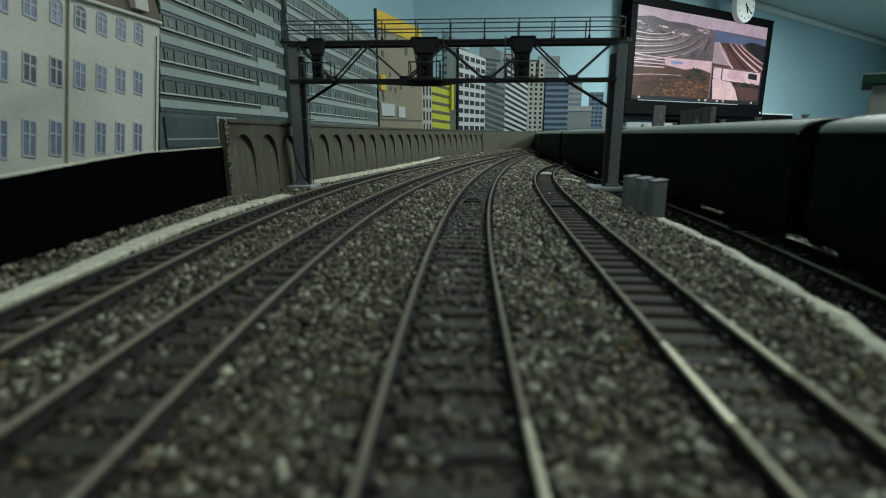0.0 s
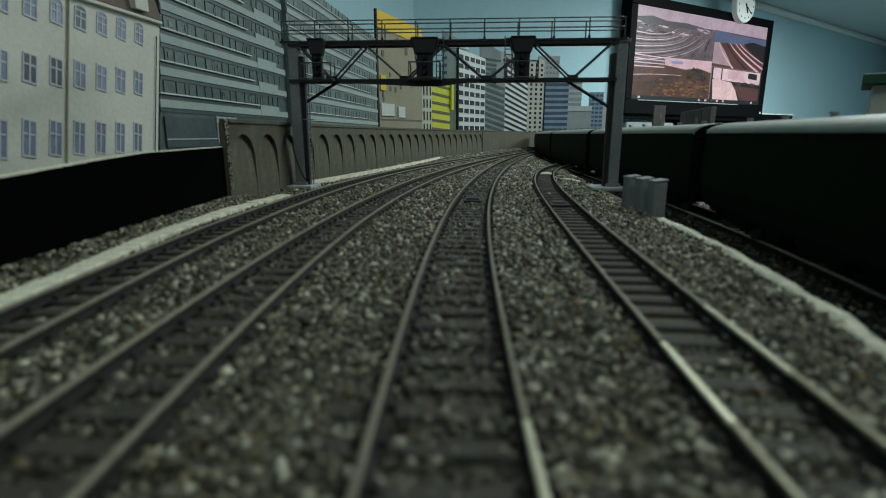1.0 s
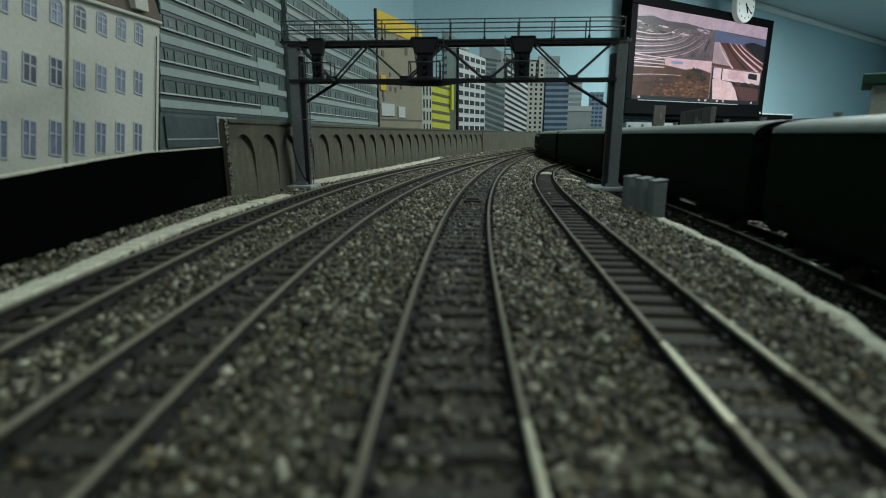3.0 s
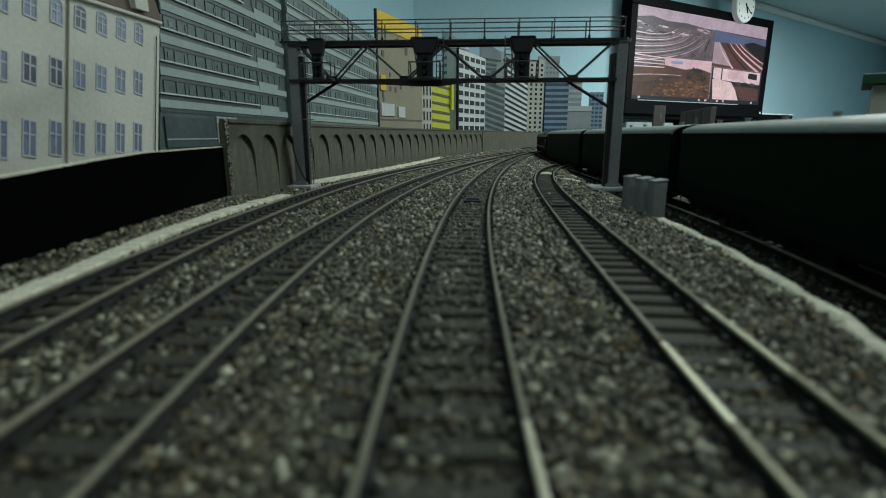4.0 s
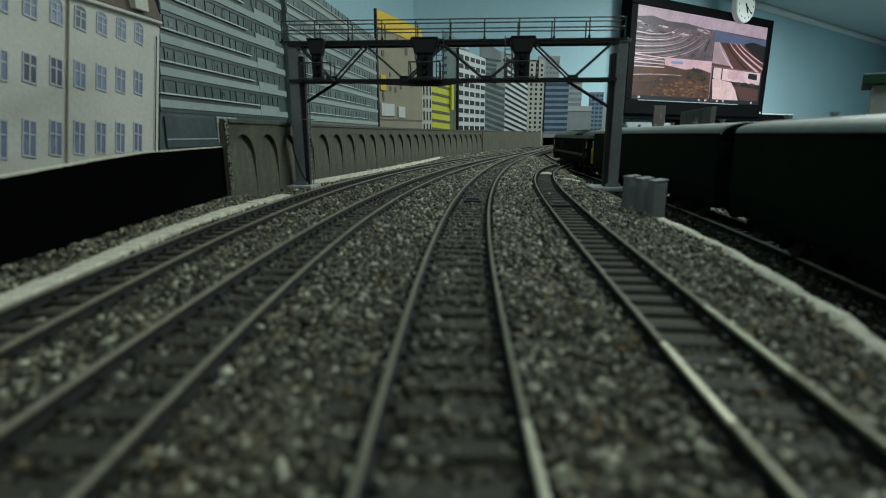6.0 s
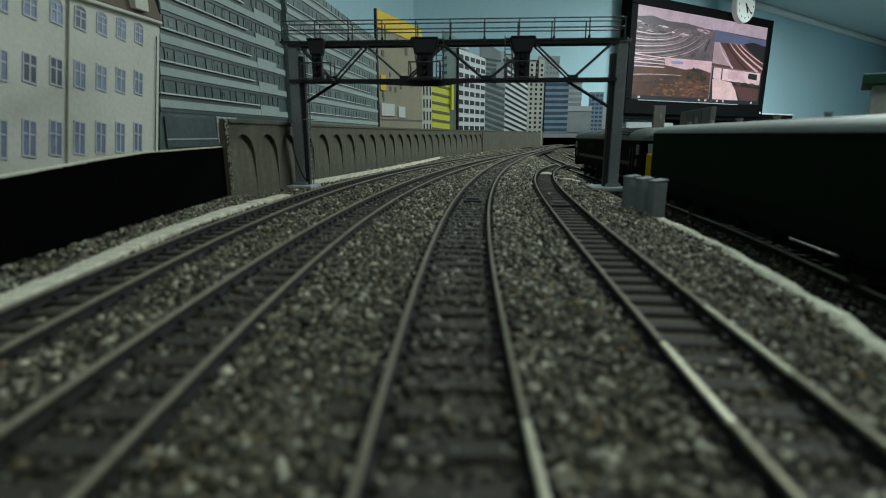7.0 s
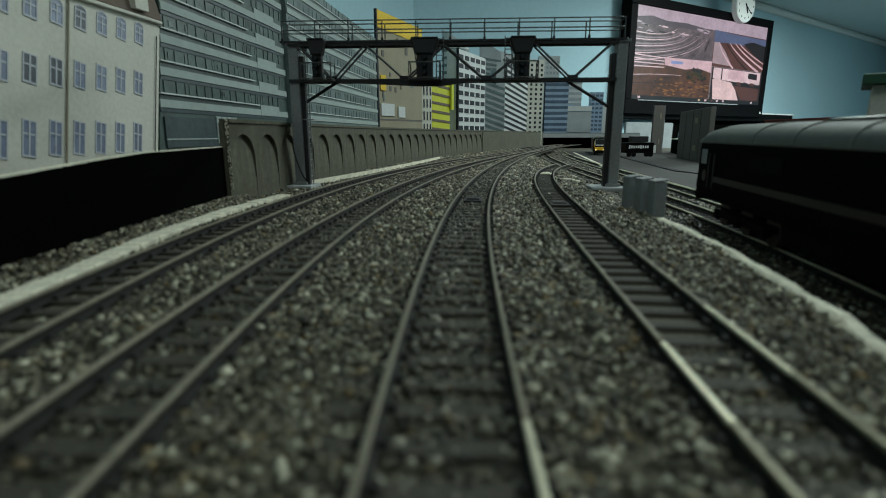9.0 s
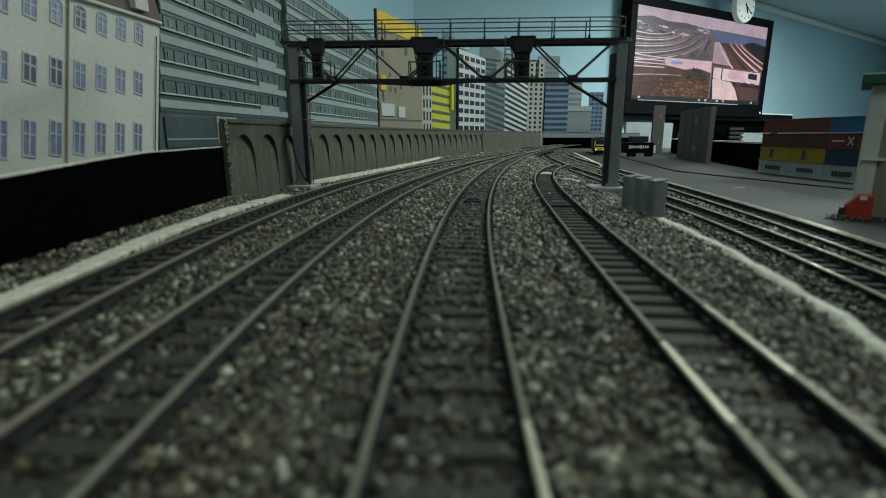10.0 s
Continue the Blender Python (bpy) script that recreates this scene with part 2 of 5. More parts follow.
def track(name, y0, y1, base, label, pitch=0.0085):
    t = thing("railway_track", label, "railway track", group="railway tracks")
    half = GAUGE[name] / 2
    for sgn in (-1, 1):
        pts = line_points(name, y0, y1, 0.02, base, sgn * half)
        rail = part("rail", sweep(B(), pts, RAIL_SIDE), M["rail_side"], t, "rusty brown steel rail")
        # near the camera, the lamp's reflection is painted on lengths of the rail heads
        glint_from, glint_end = {("centre", 1): (-0.2, 0.0590), ("right", -1): (0.057, 0.083), ("right", 1): (0.072, 0.104)}.get((name, sgn), (0, 0))
        if glint_end:
            if glint_from > 0:
                part("rail_head", sweep(B(), line_points(name, -0.2, glint_from, (glint_from + 0.2) / 12, base, sgn * half), RAIL_HEAD), M["rail_dull"], rail, "dull buff running surface of the rail")
            near = line_points(name, glint_from + 0.0006, glint_end, (glint_end - glint_from - 0.0006) / 12, base, sgn * half)
            part("rail_head", sweep(B(), near, RAIL_HEAD), M["rail_bright"], rail, "running surface of the rail with a lamp's reflection painted in")
            pts = line_points(name, near[-1][1] + 0.0006, y1, 0.02, base, sgn * half)
        # on the lower lines the glints are put into the colour of the heads
        part("rail_head", sweep(B(), pts, RAIL_HEAD), M["rail_bright"] if base < 0 else M["rail_top"], rail, "worn running surface of the rail")
    y, k = max(y0, -0.1) + 0.004, 0
    chairs = []
    rnd = random.Random(name)
    while y < min(y1, 1.5) and k < 190:
        s = (line_x(name, y + 0.002) - line_x(name, y - 0.002)) / 0.004
        ob = new("sleeper", SLEEPER[name])
        ob.parent = t
        ob.matrix_basis = pose(line_x(name, y), y, base + 0.0003, 0, 0, -math.degrees(math.atan(s)) + rnd.uniform(-0.8, 0.8))
        chairs.append((line_x(name, y), y, math.atan(s)))
        y += pitch / math.hypot(1, s)
        k += 1
    # the moulded chairs that hold the rails
    verts, faces = [], []
    for cx, cy, a in chairs:
        ca, sa = math.cos(a), math.sin(a)
        for u in (-half - 0.0016, -half + 0.0016, half - 0.0016, half + 0.0016):
            n = len(verts)
            for zz, k2 in ((0.0010, 1.0), (0.0023, 0.55)):
                for dx, dy in ((-0.0009, -0.0013), (0.0009, -0.0013), (0.0009, 0.0013), (-0.0009, 0.0013)):
                    px, py = u + dx * k2, dy * k2
                    verts.append((cx + px * ca + py * sa, cy - px * sa + py * ca, base + zz))
            faces += [(n + 4, n + 5, n + 6, n + 7)] + [(n + i, n + (i + 1) % 4, n + 4 + (i + 1) % 4, n + 4 + i) for i in range(4)]
    me = bpy.data.meshes.new("rail_fixing")
    me.from_pydata(verts, [], faces)
    me.materials.append(M["rail_side"])
    ob = tagged(new("rail_fixing", me), "small moulded rail chairs", kind="stuff")
    ob.parent = t
    return t


track("outer", -0.4, 1.9, 0.0, "outer model railway track beside the retaining wall")
track("second", -0.4, 1.9, 0.0, "model railway track with weathered brown rails")
track("centre", -0.4, 1.9, 0.0, "model railway track on grey ballast under the signal gantry")
track("right", -0.4, 0.64, 0.0, "curving model railway track with exposed sleepers")
track("train", -1.9, 1.9, LOW, "lower model railway track on which the train runs")
track("yard", -0.4, 1.2, LOW, "siding track along the edge of the grey yard")


# ---- retaining wall, black screen, edges ----
def wall_x(y):
    return poly((-0.1133, -0.1085, 0.2963, -0.0286, -0.0142), y)


def strip_x(y):
    """The middle of the white edge strip beside the outer track."""
    return poly((-0.0786, -0.2118, 0.0989, 1.1631), max(y, 0.05))


def white_edges():
    strip = tagged(part("trim_kerb", sweep(B(), [(strip_x(y), y, -0.0012) for y in np.arange(-0.1, 0.318, 0.02)], [(-0.0030, 0), (0.0030, 0), (0.0030, 0.003), (-0.0030, 0.003)]), M["white_edge"]), "white painted edge strip of short blocks beside the outer track", "edge strip", kind="structure")
    stone = mesh_of("kerb_block", box(B(), (0, 0, 0.0012), (0.0074, 0.0133, 0.0036), bevel=0.0004), M["white_edge"])
    rnd = random.Random(3)
    for i in range(23):
        y = 0.01 + i * 0.0137
        sl = (strip_x(y + 0.002) - strip_x(y - 0.002)) / 0.004
        ob = new("kerb_block", stone)
        ob.parent = strip
        ob.matrix_basis = pose(strip_x(y) + rnd.uniform(-0.0003, 0.0003), y, rnd.uniform(-0.0002, 0.0002), 0, rnd.uniform(-2, 2), -math.degrees(math.atan(sl)) + rnd.uniform(-1.5, 1.5))
    bm = sweep(B(), [(-0.2314 + 0.3646 * y - 0.114 * y * y + 0.0008 * noise.noise((y * 60, 2, 0)), y, 0.0004 * noise.noise((y * 90, 4, 0))) for y in np.arange(0.385, 0.84, 0.009)], [(-0.0026, 0), (0.0026, 0), (0.0022, 0.0042), (-0.0022, 0.0040)])
    tagged(part("trim_kerb", bm, M["white_edge"]), "white painted edge strip at the foot of the wall", "edge strip", kind="structure")
    bm = sweep(B(), [(edge_x(y) - 0.001 + 0.0010 * noise.noise((y * 45, 3, 0)) + 0.0006 * noise.noise((y * 160, 1, 0)), y, -0.0012 + 0.0006 * noise.noise((y * 80, 7, 0))) for y in np.arange(-0.3, 0.242, 0.003)], [(-0.0022, -0.004), (0.0022, -0.004), (0.0022, 0.0012), (0.0012, 0.0021), (-0.0012, 0.0019), (-0.0023, 0.0010)])
    tagged(part("trim_edge", bm, M["white_edge"]), "pale plaster edge of the upper board", "edge strip", kind="structure")


white_edges()
WALL_TOP = 0.048


PLATE = 0.0030


def arch_plate(width, opening, top, crown):
    """One bay of the wall's face: a plate with a round-headed opening cut from below."""
    r, h = opening / 2, width / 2
    pts = [(-h, 0.0), (-h, top), (h, top), (h, 0.0), (r, 0.0)]
    pts += [(r * math.cos(math.pi * i / 14), crown - r + r * math.sin(math.pi * i / 14)) for i in range(15)] + [(-r, 0.0)]
    bm = B()
    f = bm.faces.new([bm.verts.new((x, 0, z)) for x, z in pts])
    ext = bmesh.ops.extrude_face_region(bm, geom=[f])
    for v in ext["geom"]:
        if isinstance(v, bmesh.types.BMVert):
            v.co.y += PLATE
    bmesh.ops.triangulate(bm, faces=[g for g in bm.faces if len(g.verts) > 4])
    # the back of the niche slopes forward until it is almost flush at the foot
    lo, mid, hi = ([bm.verts.new((x, y, z)) for x in (-r, r)] for y, z in ((0.0002, 0), (0.0003, crown * 0.3), (PLATE - 0.0001, crown)))
    for a, b in ((lo, mid), (mid, hi)):
        bm.faces.new((a[0], a[1], b[1], b[0]))
    return mesh_of("arch_panel", bm, M["concrete"])


def retaining_wall():
    ys = np.arange(0.293, 1.90, 0.02)
    w = part("wall_retaining", sweep(B(), [(wall_x(y) - PLATE, y, 0) for y in ys], [(-0.0025, 0), (0, 0), (0, WALL_TOP - 0.002), (-0.0025, WALL_TOP - 0.002)]), M["concrete"])
    tagged(w, "grey-brown retaining wall with a row of blind arches", "wall", kind="structure")
    part("coping", sweep(B(), [(wall_x(y), y, WALL_TOP - 0.002) for y in ys], [(-0.005, 0), (0.0008, 0), (0.0008, 0.002), (-0.005, 0.002)]), M["concrete"], w, "thin flat coping")
    bay = arch_plate(0.0354, 0.0298, WALL_TOP - 0.0025, 0.0395)
    rnd, y = random.Random(4), 0.3110
    while y < 1.15:
        s = (wall_x(y + 0.002) - wall_x(y - 0.002)) / 0.004
        ob = new("arch_panel", bay)
        ob.parent = w
        ob.matrix_basis = pose(wall_x(y), y, 0.0001, 0, 0, 90 - math.degrees(math.atan(s)) + rnd.uniform(-0.3, 0.3))
        y += 0.0355 / math.hypot(1, s)
    part("plain_face", sweep(B(), [(wall_x(t), t, 0) for t in np.arange(y - 0.012, 1.9, 0.03)], [(-PLATE, 0), (0, 0), (0, WALL_TOP - 0.0025), (-PLATE, WALL_TOP - 0.0025)]), M["concrete"], w)
    # broken plaster at the end of the wall
    bm, rnd = B(), random.Random(8)
    for i in range(130):
        z = rnd.uniform(0.001, WALL_TOP)
        bmesh.ops.create_icosphere(bm, subdivisions=1, radius=rnd.uniform(0.00018, 0.00045), matrix=Matrix.Translation((wall_x(0.293) - rnd.uniform(0.0, 0.0015), 0.2928, z)) @ Matrix.Diagonal((1, 0.6, 1.5, 1)))
    e = part("broken_edge", bm, M["white_edge"], w, "crumbly pale plaster edge")
    tagged(e, kind="stuff")
    return w


retaining_wall()


def board_top(y):
    """The height of the black board, cut by hand and falling towards its near end."""
    return float(np.interp(y, (-0.5, 0.10, 0.135, 0.185, 0.213, 0.2945), (0.0180, 0.0262, 0.0275, 0.0306, 0.0320, 0.0324)))


def black_board():
    bm, rings = B(), []
    for y in (-0.5, 0.0, 0.10, 0.135, 0.16, 0.185, 0.213, 0.25, 0.2945):
        x = -0.121 if y < 0.13 else -0.121 - 0.0212 * (y - 0.13)
        h = board_top(y)
        rings.append([bm.verts.new(v) for v in ((x - 0.004, y, 0), (x, y, 0), (x, y, h), (x - 0.004, y, h))])
    for r0, r1 in zip(rings, rings[1:]):
        for k in range(4):
            bm.faces.new((r0[k], r0[(k + 1) % 4], r1[(k + 1) % 4], r1[k]))
    bm.faces.new(rings[0][::-1])
    bm.faces.new(rings[-1])
    wb = tagged(part("wall_black", bm, M["black_board"]), "low matt black board beside the outer track", "wall", kind="structure")
    torn = []
    for y in np.arange(0.09, 0.2945, 0.0011):
        x = -0.121 if y < 0.13 else -0.121 - 0.0212 * (y - 0.13)
        torn.append((x - 0.0012 + 0.0003 * noise.noise((y * 300, 0, 0)), y, board_top(y) + 0.00025 * noise.noise((y * 420, 5, 0))))
    part("torn_edge", sweep(B(), torn, [(-0.0016, 0), (0.0010, 0), (0.0008, 0.0004), (-0.0014, 0.0004)]), M["white_edge"], wb, "thin torn white top edge")


black_board()


# ---- room ----
def slab(name, a, b, z0, z1, thick, mat, label):
    """A wall standing on the line from a to b, thick away from the room."""
    a, b = Vector((*a, 0)), Vector((*b, 0))
    d = (b - a).normalized()
    n = Vector((-d.y, d.x, 0))
    bm = B()
    c = (a + b) / 2 + n * thick / 2
    box(bm, (c.x, c.y, (z0 + z1) / 2), ((b - a).length, thick, z1 - z0), math.degrees(math.atan2(d.y, d.x)))
    return tagged(part(name, bm, mat), label, "wall", kind="structure")


FLOOR, CEIL = -1.0, 0.93
TVA, TVB = Vector((0.95, 2.96)), Vector((2.40, 3.80))
DW = (TVB - TVA).normalized()
WALL_AT, WALL_DIR = Vector((2.0, 3.706)), Vector((math.cos(radians(35)), math.sin(radians(35))))
CORNER = WALL_AT + WALL_DIR * ((-0.12 - WALL_AT.x) / WALL_DIR.x)
FAR = WALL_AT + WALL_DIR * 3.2
slab("wall_back", CORNER, FAR, FLOOR, CEIL, 0.1, M["wall_blue"], "pale blue painted wall with the screen")
slab("wall_left", (-1.5, -3.0), (CORNER.x, CORNER.y), FLOOR, CEIL, 0.1, M["wall_blue"], "pale blue painted side wall")
slab("wall_right", (FAR.x, FAR.y), (3.2, -3.0), FLOOR, CEIL, 0.1, M["wall_blue"], "pale blue painted wall opposite")
slab("wall_rear", (3.2, -3.0), (-1.5, -3.0), FLOOR, CEIL, 0.1, M["wall_blue"], "pale blue painted rear wall")
tagged(part("floor", box(B(), (1.8, 1.2, FLOOR - 0.05), (8, 10, 0.1)), M["floor"]), "dark brown carpet floor of the room", "floor", kind="structure")


def layout_table():
    """The trestle that carries the baseboards."""
    t = thing("layout_table", "wooden trestle table under the model railway", "table", pose(0.48, 0.15, FLOOR))
    h = -0.0705 - FLOOR
    for x in (-0.75, 0.75):
        for y in (-1.9, -0.2, 1.9):
            part("leg", box(B(), (x, y, h / 2 - 0.03), (0.05, 0.05, h - 0.06), bevel=0.004), M["card"], t)
        part("rail", box(B(), (x, 0.0, h - 0.03), (0.04, 4.0, 0.06)), M["card"], t)
    return t


layout_table()


def added_fitting(x, y, sx, sy):
    """An added housing, out of view, for one of the added ceiling lamps."""
    f = thing("ceiling_light", "unseen flat white ceiling light fitting, added to go with a lamp", "ceiling light", pose(x, y, CEIL), group="ceiling lights")
    part("housing", box(B(), (0, 0, -0.007), (sx + 0.04, sy + 0.04, 0.014), bevel=0.003), M["white"], f)
    return f


added_fitting(0.62, 0.75, 0.35, 1.3)
added_fitting(0.05, -0.75, 1.2, 0.3)
added_fitting(2.35, 2.30, 1.2, 0.4)
tagged(part("ceiling", box(B(), (1.8, 1.2, CEIL + 0.05), (8, 10, 0.1)), M["ceiling"]), "pale ceiling in shade", "ceiling", kind="structure")


# ---- signal gantry ----
GL, GR = Vector((-0.109, 0.385, 0)), Vector((0.1195, 0.371, 0))
GLEN = (GR - GL).length
GANG = math.degrees(math.atan2(GR.y - GL.y, GR.x - GL.x))
DECK, CHORD = 0.1035, 0.0765


def along(f):
    """From a fraction of the span to a distance along the gantry."""
    return f * GLEN


def gantry():
    g = thing("signal_gantry", "dark grey steel signal gantry spanning four tracks", "signal gantry", pose(GL.x, GL.y, 0, 0, 0, GANG))
    for u in (0.0, GLEN):
        bm = B()
        s = 1 if u == 0 else -1
        pu = u + 0.003
        box(bm, (pu, 0, DECK / 2), (0.0072, 0.008, DECK), bevel=0.0004)
        p = part("post", bm, M["gantry"], g, "grey steel box column")
        for z in (0.004, DECK - 0.002):
            part("collar", box(B(), (pu, 0, z), (0.0100, 0.0105, 0.0016)), M["gantry"], p)
        box_ = B()
        box(box_, (u + s * 0.0015, 0, 0.0014), (0.024, 0.024, 0.0028), bevel=0.0005)
        part("foundation", box_, M["slab_pale"], g, "pale concrete foundation slab")
        # inner column, near black so that it also paints the post's shaded side
        part("inner_column", box(B(), (pu + s * 0.0050, 0.001, DECK * 0.46), (0.0030, 0.006, DECK * 0.92 - 0.003), bevel=0.0003), M["gantry_dark"], g, "dark inner column with the post's shaded side painted in")
        bm = tube(B(), (u + s * 0.003, 0, CHORD - 0.018), (u + s * 0.034, 0, CHORD), 0.0011)
        part("bracket", bm, M["gantry_dark"], g)
    for y in (-0.005, 0.005):
        part("top_chord", box(B(), (GLEN / 2, y, DECK - 0.003), (GLEN, 0.0016, 0.0016)), M["gantry_dark"], g)
        part("bottom_chord", box(B(), (GLEN / 2, y, CHORD), (GLEN, 0.0018, 0.0022)), M["gantry_dark"], g)
        tops, lows = (0.03, 0.24, 0.478, 0.752, 0.985), (0.135, 0.362, 0.61, 0.868)
        for i, lo in enumerate(lows):
            for hi in (tops[i], tops[i + 1]):
                part("brace", tube(B(), (along(lo), y, CHORD), (along(hi), y, DECK - 0.003), 0.0007, 6), M["gantry_rail"], g)
    # deepened middle of the lower chord, under the widest signal
    for y in (-0.005, 0.005):
        bm = B()
        prof = [(along(0.20), CHORD - 0.0009), (along(0.40), CHORD - 0.0032), (along(0.47), CHORD - 0.0032), (along(0.55), CHORD - 0.0009)]
        r0, r1 = ([bm.verts.new((u, y + d, z)) for u, z in prof] for d in (-0.0007, 0.0007))
        for k in range(4):
            bm.faces.new((r0[k], r0[(k + 1) % 4], r1[(k + 1) % 4], r1[k]))
        bm.faces.new(r0)
        bm.faces.new(r1[::-1])
        part("stiffener", bm, M["gantry_dark"], g, "black tapered stiffener plate")
    for lo in lows:
        for y in (-0.0062, 0.0062):
            part("gusset", box(B(), (along(lo), y, CHORD + 0.0012), (0.0075, 0.0005, 0.0034), bevel=0.0002), M["gantry_dark"], g)
    for k in range(12):
        part("cross_tie", box(B(), (GLEN * (k + 0.5) / 12, 0, CHORD), (0.0009, 0.0100, 0.0009)), M["gantry_dark"], g)
    part("walkway", box(B(), (GLEN / 2, 0, DECK - 0.001), (GLEN + 0.01, 0.0125, 0.0012)), M["gantry_dark"], g, "dark grid walkway")
    for y in (-0.0062, 0.0062):
        for h in (0.0065, 0.0125):
            part("handrail", tube(B(), (-0.003, y, DECK + h), (GLEN + 0.003, y, DECK + h), 0.00042, 6), M["gantry_rail"], g)
        k = 10
        for i in range(k + 1):
            u = -0.003 + (GLEN + 0.006) * i / k
            part("stanchion", tube(B(), (u, y, DECK - 0.002), (u, y, DECK + 0.0128), 0.00045, 6), M["gantry_rail"], g)
            part("toe_bracket", box(B(), (u, y, DECK + 0.0002), (0.0016, 0.0014, 0.0022), bevel=0.0003), M["gantry_dark"], g)
    for u in (-0.003, GLEN + 0.003):
        for h in (0.0065, 0.0125):
            part("end_rail", tube(B(), (u, -0.0062, DECK + h), (u, 0.0062, DECK + h), 0.0004, 6), M["gantry_dark"], g)
    # ladder at the foot of the first post
    lx = 0.0107
    for y in (-0.0025, 0.0035):
        part("ladder_stile", tube(B(), (lx, y, 0.002), (lx, y, DECK), 0.0004, 6), M["gantry"], g)
    for i in range(25):
        part("rung", tube(B(), (lx, -0.0025, 0.005 + i * 0.004), (lx, 0.0035, 0.005 + i * 0.004), 0.0003, 5), M["gantry"], g)
    for z in (0.076, 0.05):
        bm = B()
        for i in range(12):
            a, b = 2 * math.pi * i / 12, 2 * math.pi * (i + 1) / 12
            tube(bm, (lx + 0.004 * math.cos(a), -0.0005 + 0.004 * math.sin(a), z), (lx + 0.004 * math.cos(b), -0.0005 + 0.004 * math.sin(b), z), 0.0003, 5)
        part("safety_hoop", bm, M["gantry"], g)
    bm, pts = B(), [(-0.0010 + 0.009 * k / 10, -0.0047, 0.030 - 0.024 * k / 10 - 0.004 * math.sin(math.pi * k / 10)) for k in range(11)]
    rings = [[bm.verts.new((px, py + 0.0007 * math.sin(k), pz + 0.0007 * math.cos(k))) for k in (0, 1.05, 2.1, 3.14, 4.2, 5.24)] for px, py, pz in pts]
    for r0, r1 in zip(rings, rings[1:]):
        for j in range(6):
            bm.faces.new((r0[j], r0[(j + 1) % 6], r1[(j + 1) % 6], r1[j]))
    part("cable", bm, M["black_gloss"], g, "black cable looped down the post")
    for f, wide, ladder in ((0.097, 0.0125, 0), (0.425, 0.0200, 1), (0.715, 0.0180, -1)):
        signal_head(g, along(f), wide, ladder)
    return g


def signal_head(g, u, wide, ladder):
    s = part("signal_head", box(B(), (u, -0.0095, DECK - 0.0170), (wide * 0.56, 0.005, 0.020), bevel=0.0006), M["gantry_dark"], g, "black colour-light signal head")
    bm = box(B(), (u, -0.0095, DECK - 0.0055), (wide, 0.008, 0.0115), bevel=0.0014)
    for v in bm.verts:
        if v.co.z < DECK - 0.007:
            v.co.x = u + (v.co.x - u) * 0.66
    part("hood", bm, M["gantry_dark"], s)
    part("hood_lip", box(B(), (u, -0.0098, DECK - 0.0004), (wide * 0.92, 0.009, 0.0010), bevel=0.0003), M["gantry_dark"], s)
    for i in range(3):
        z = DECK - 0.0128 - i * 0.0048
        ring = tube(B(), (u, -0.0118, z), (u, -0.0150, z), 0.0020, 12)
        part("lens_hood", ring, M["black_gloss"], s)
        part("lens", tube(B(), (u, -0.0149, z), (u, -0.0153, z), 0.0015, 12), M["glass_dark"], s)
    # railed cage in front of the head
    for dz in (-0.0262, -0.0160):
        for a, b in (((u - 0.0105, -0.015), (u + 0.0105, -0.015)), ((u - 0.0105, -0.015), (u - 0.0105, -0.004)), ((u + 0.0105, -0.015), (u + 0.0105, -0.004))):
            part("cage_rail", tube(B(), (*a, DECK + dz), (*b, DECK + dz), 0.00045, 5), M["gantry_rail"], s)
    for x in (-0.0105, 0.0105):
        for y in (-0.015, -0.004):
            part("cage_post", tube(B(), (u + x, y, DECK - 0.0272), (u + x, y, DECK - 0.0155), 0.00045, 5), M["gantry_rail"], s)
    part("cage_floor", box(B(), (u, -0.009, DECK - 0.0272), (0.023, 0.012, 0.0009)), M["gantry_dark"], s)
    part("conduit", tube(B(), (u - wide * 0.22, -0.0065, DECK - 0.026), (u - wide * 0.42, -0.0045, DECK - 0.004), 0.0005, 6), M["gantry_rail"], s, "thin grey conduit")
    if ladder:
        x0 = u + ladder * wide * 0.52
        for dx in (-0.0024, 0.0024):
            part("ladder_stile", tube(B(), (x0 + dx, -0.0115, DECK - 0.027), (x0 + dx, -0.0085, DECK + 0.001), 0.0004, 5), M["gantry_rail"], s)
        for k in range(8):
            q = k / 7
            part("rung", tube(B(), (x0 - 0.0024, -0.0115 + 0.003 * q, DECK - 0.0255 + 0.025 * q), (x0 + 0.0024, -0.0115 + 0.003 * q, DECK - 0.0255 + 0.025 * q), 0.00032, 5), M["gantry_rail"], s)


gantry()


def relay_cabinet():
    c = thing("relay_cabinet", "grey lineside relay cabinet with a sloping lid", "relay cabinet", group="relay cabinets")
    part("body", box(B(), (0, 0, 0.0085), (0.0064, 0.0066, 0.0175), bevel=0.0003), M["cabinet"], c)
    part("door", box(B(), (0, -0.0034, 0.0085), (0.0052, 0.0004, 0.0145), bevel=0.0001), M["cabinet"], c)
    bm = box(B(), (0, 0, 0.0181), (0.0069, 0.0073, 0.0011), bevel=0.0003)
    for v in bm.verts:
        v.co.z += v.co.x * 0.12
    part("lid", bm, M["cabinet"], c)
    return c


cab = relay_cabinet()
cab.matrix_basis = pose(0.1022, 0.2770, -0.0008, 0, 0, 6)
copy_thing(cab, pose(0.1041, 0.2640, -0.0008, 0, 0, 9))
copy_thing(cab, pose(0.1060, 0.2515, -0.0008, 0, 0, 7))


# ---- train ----
RAILTOP = LOW + 0.004
BODY_W = 0.0345


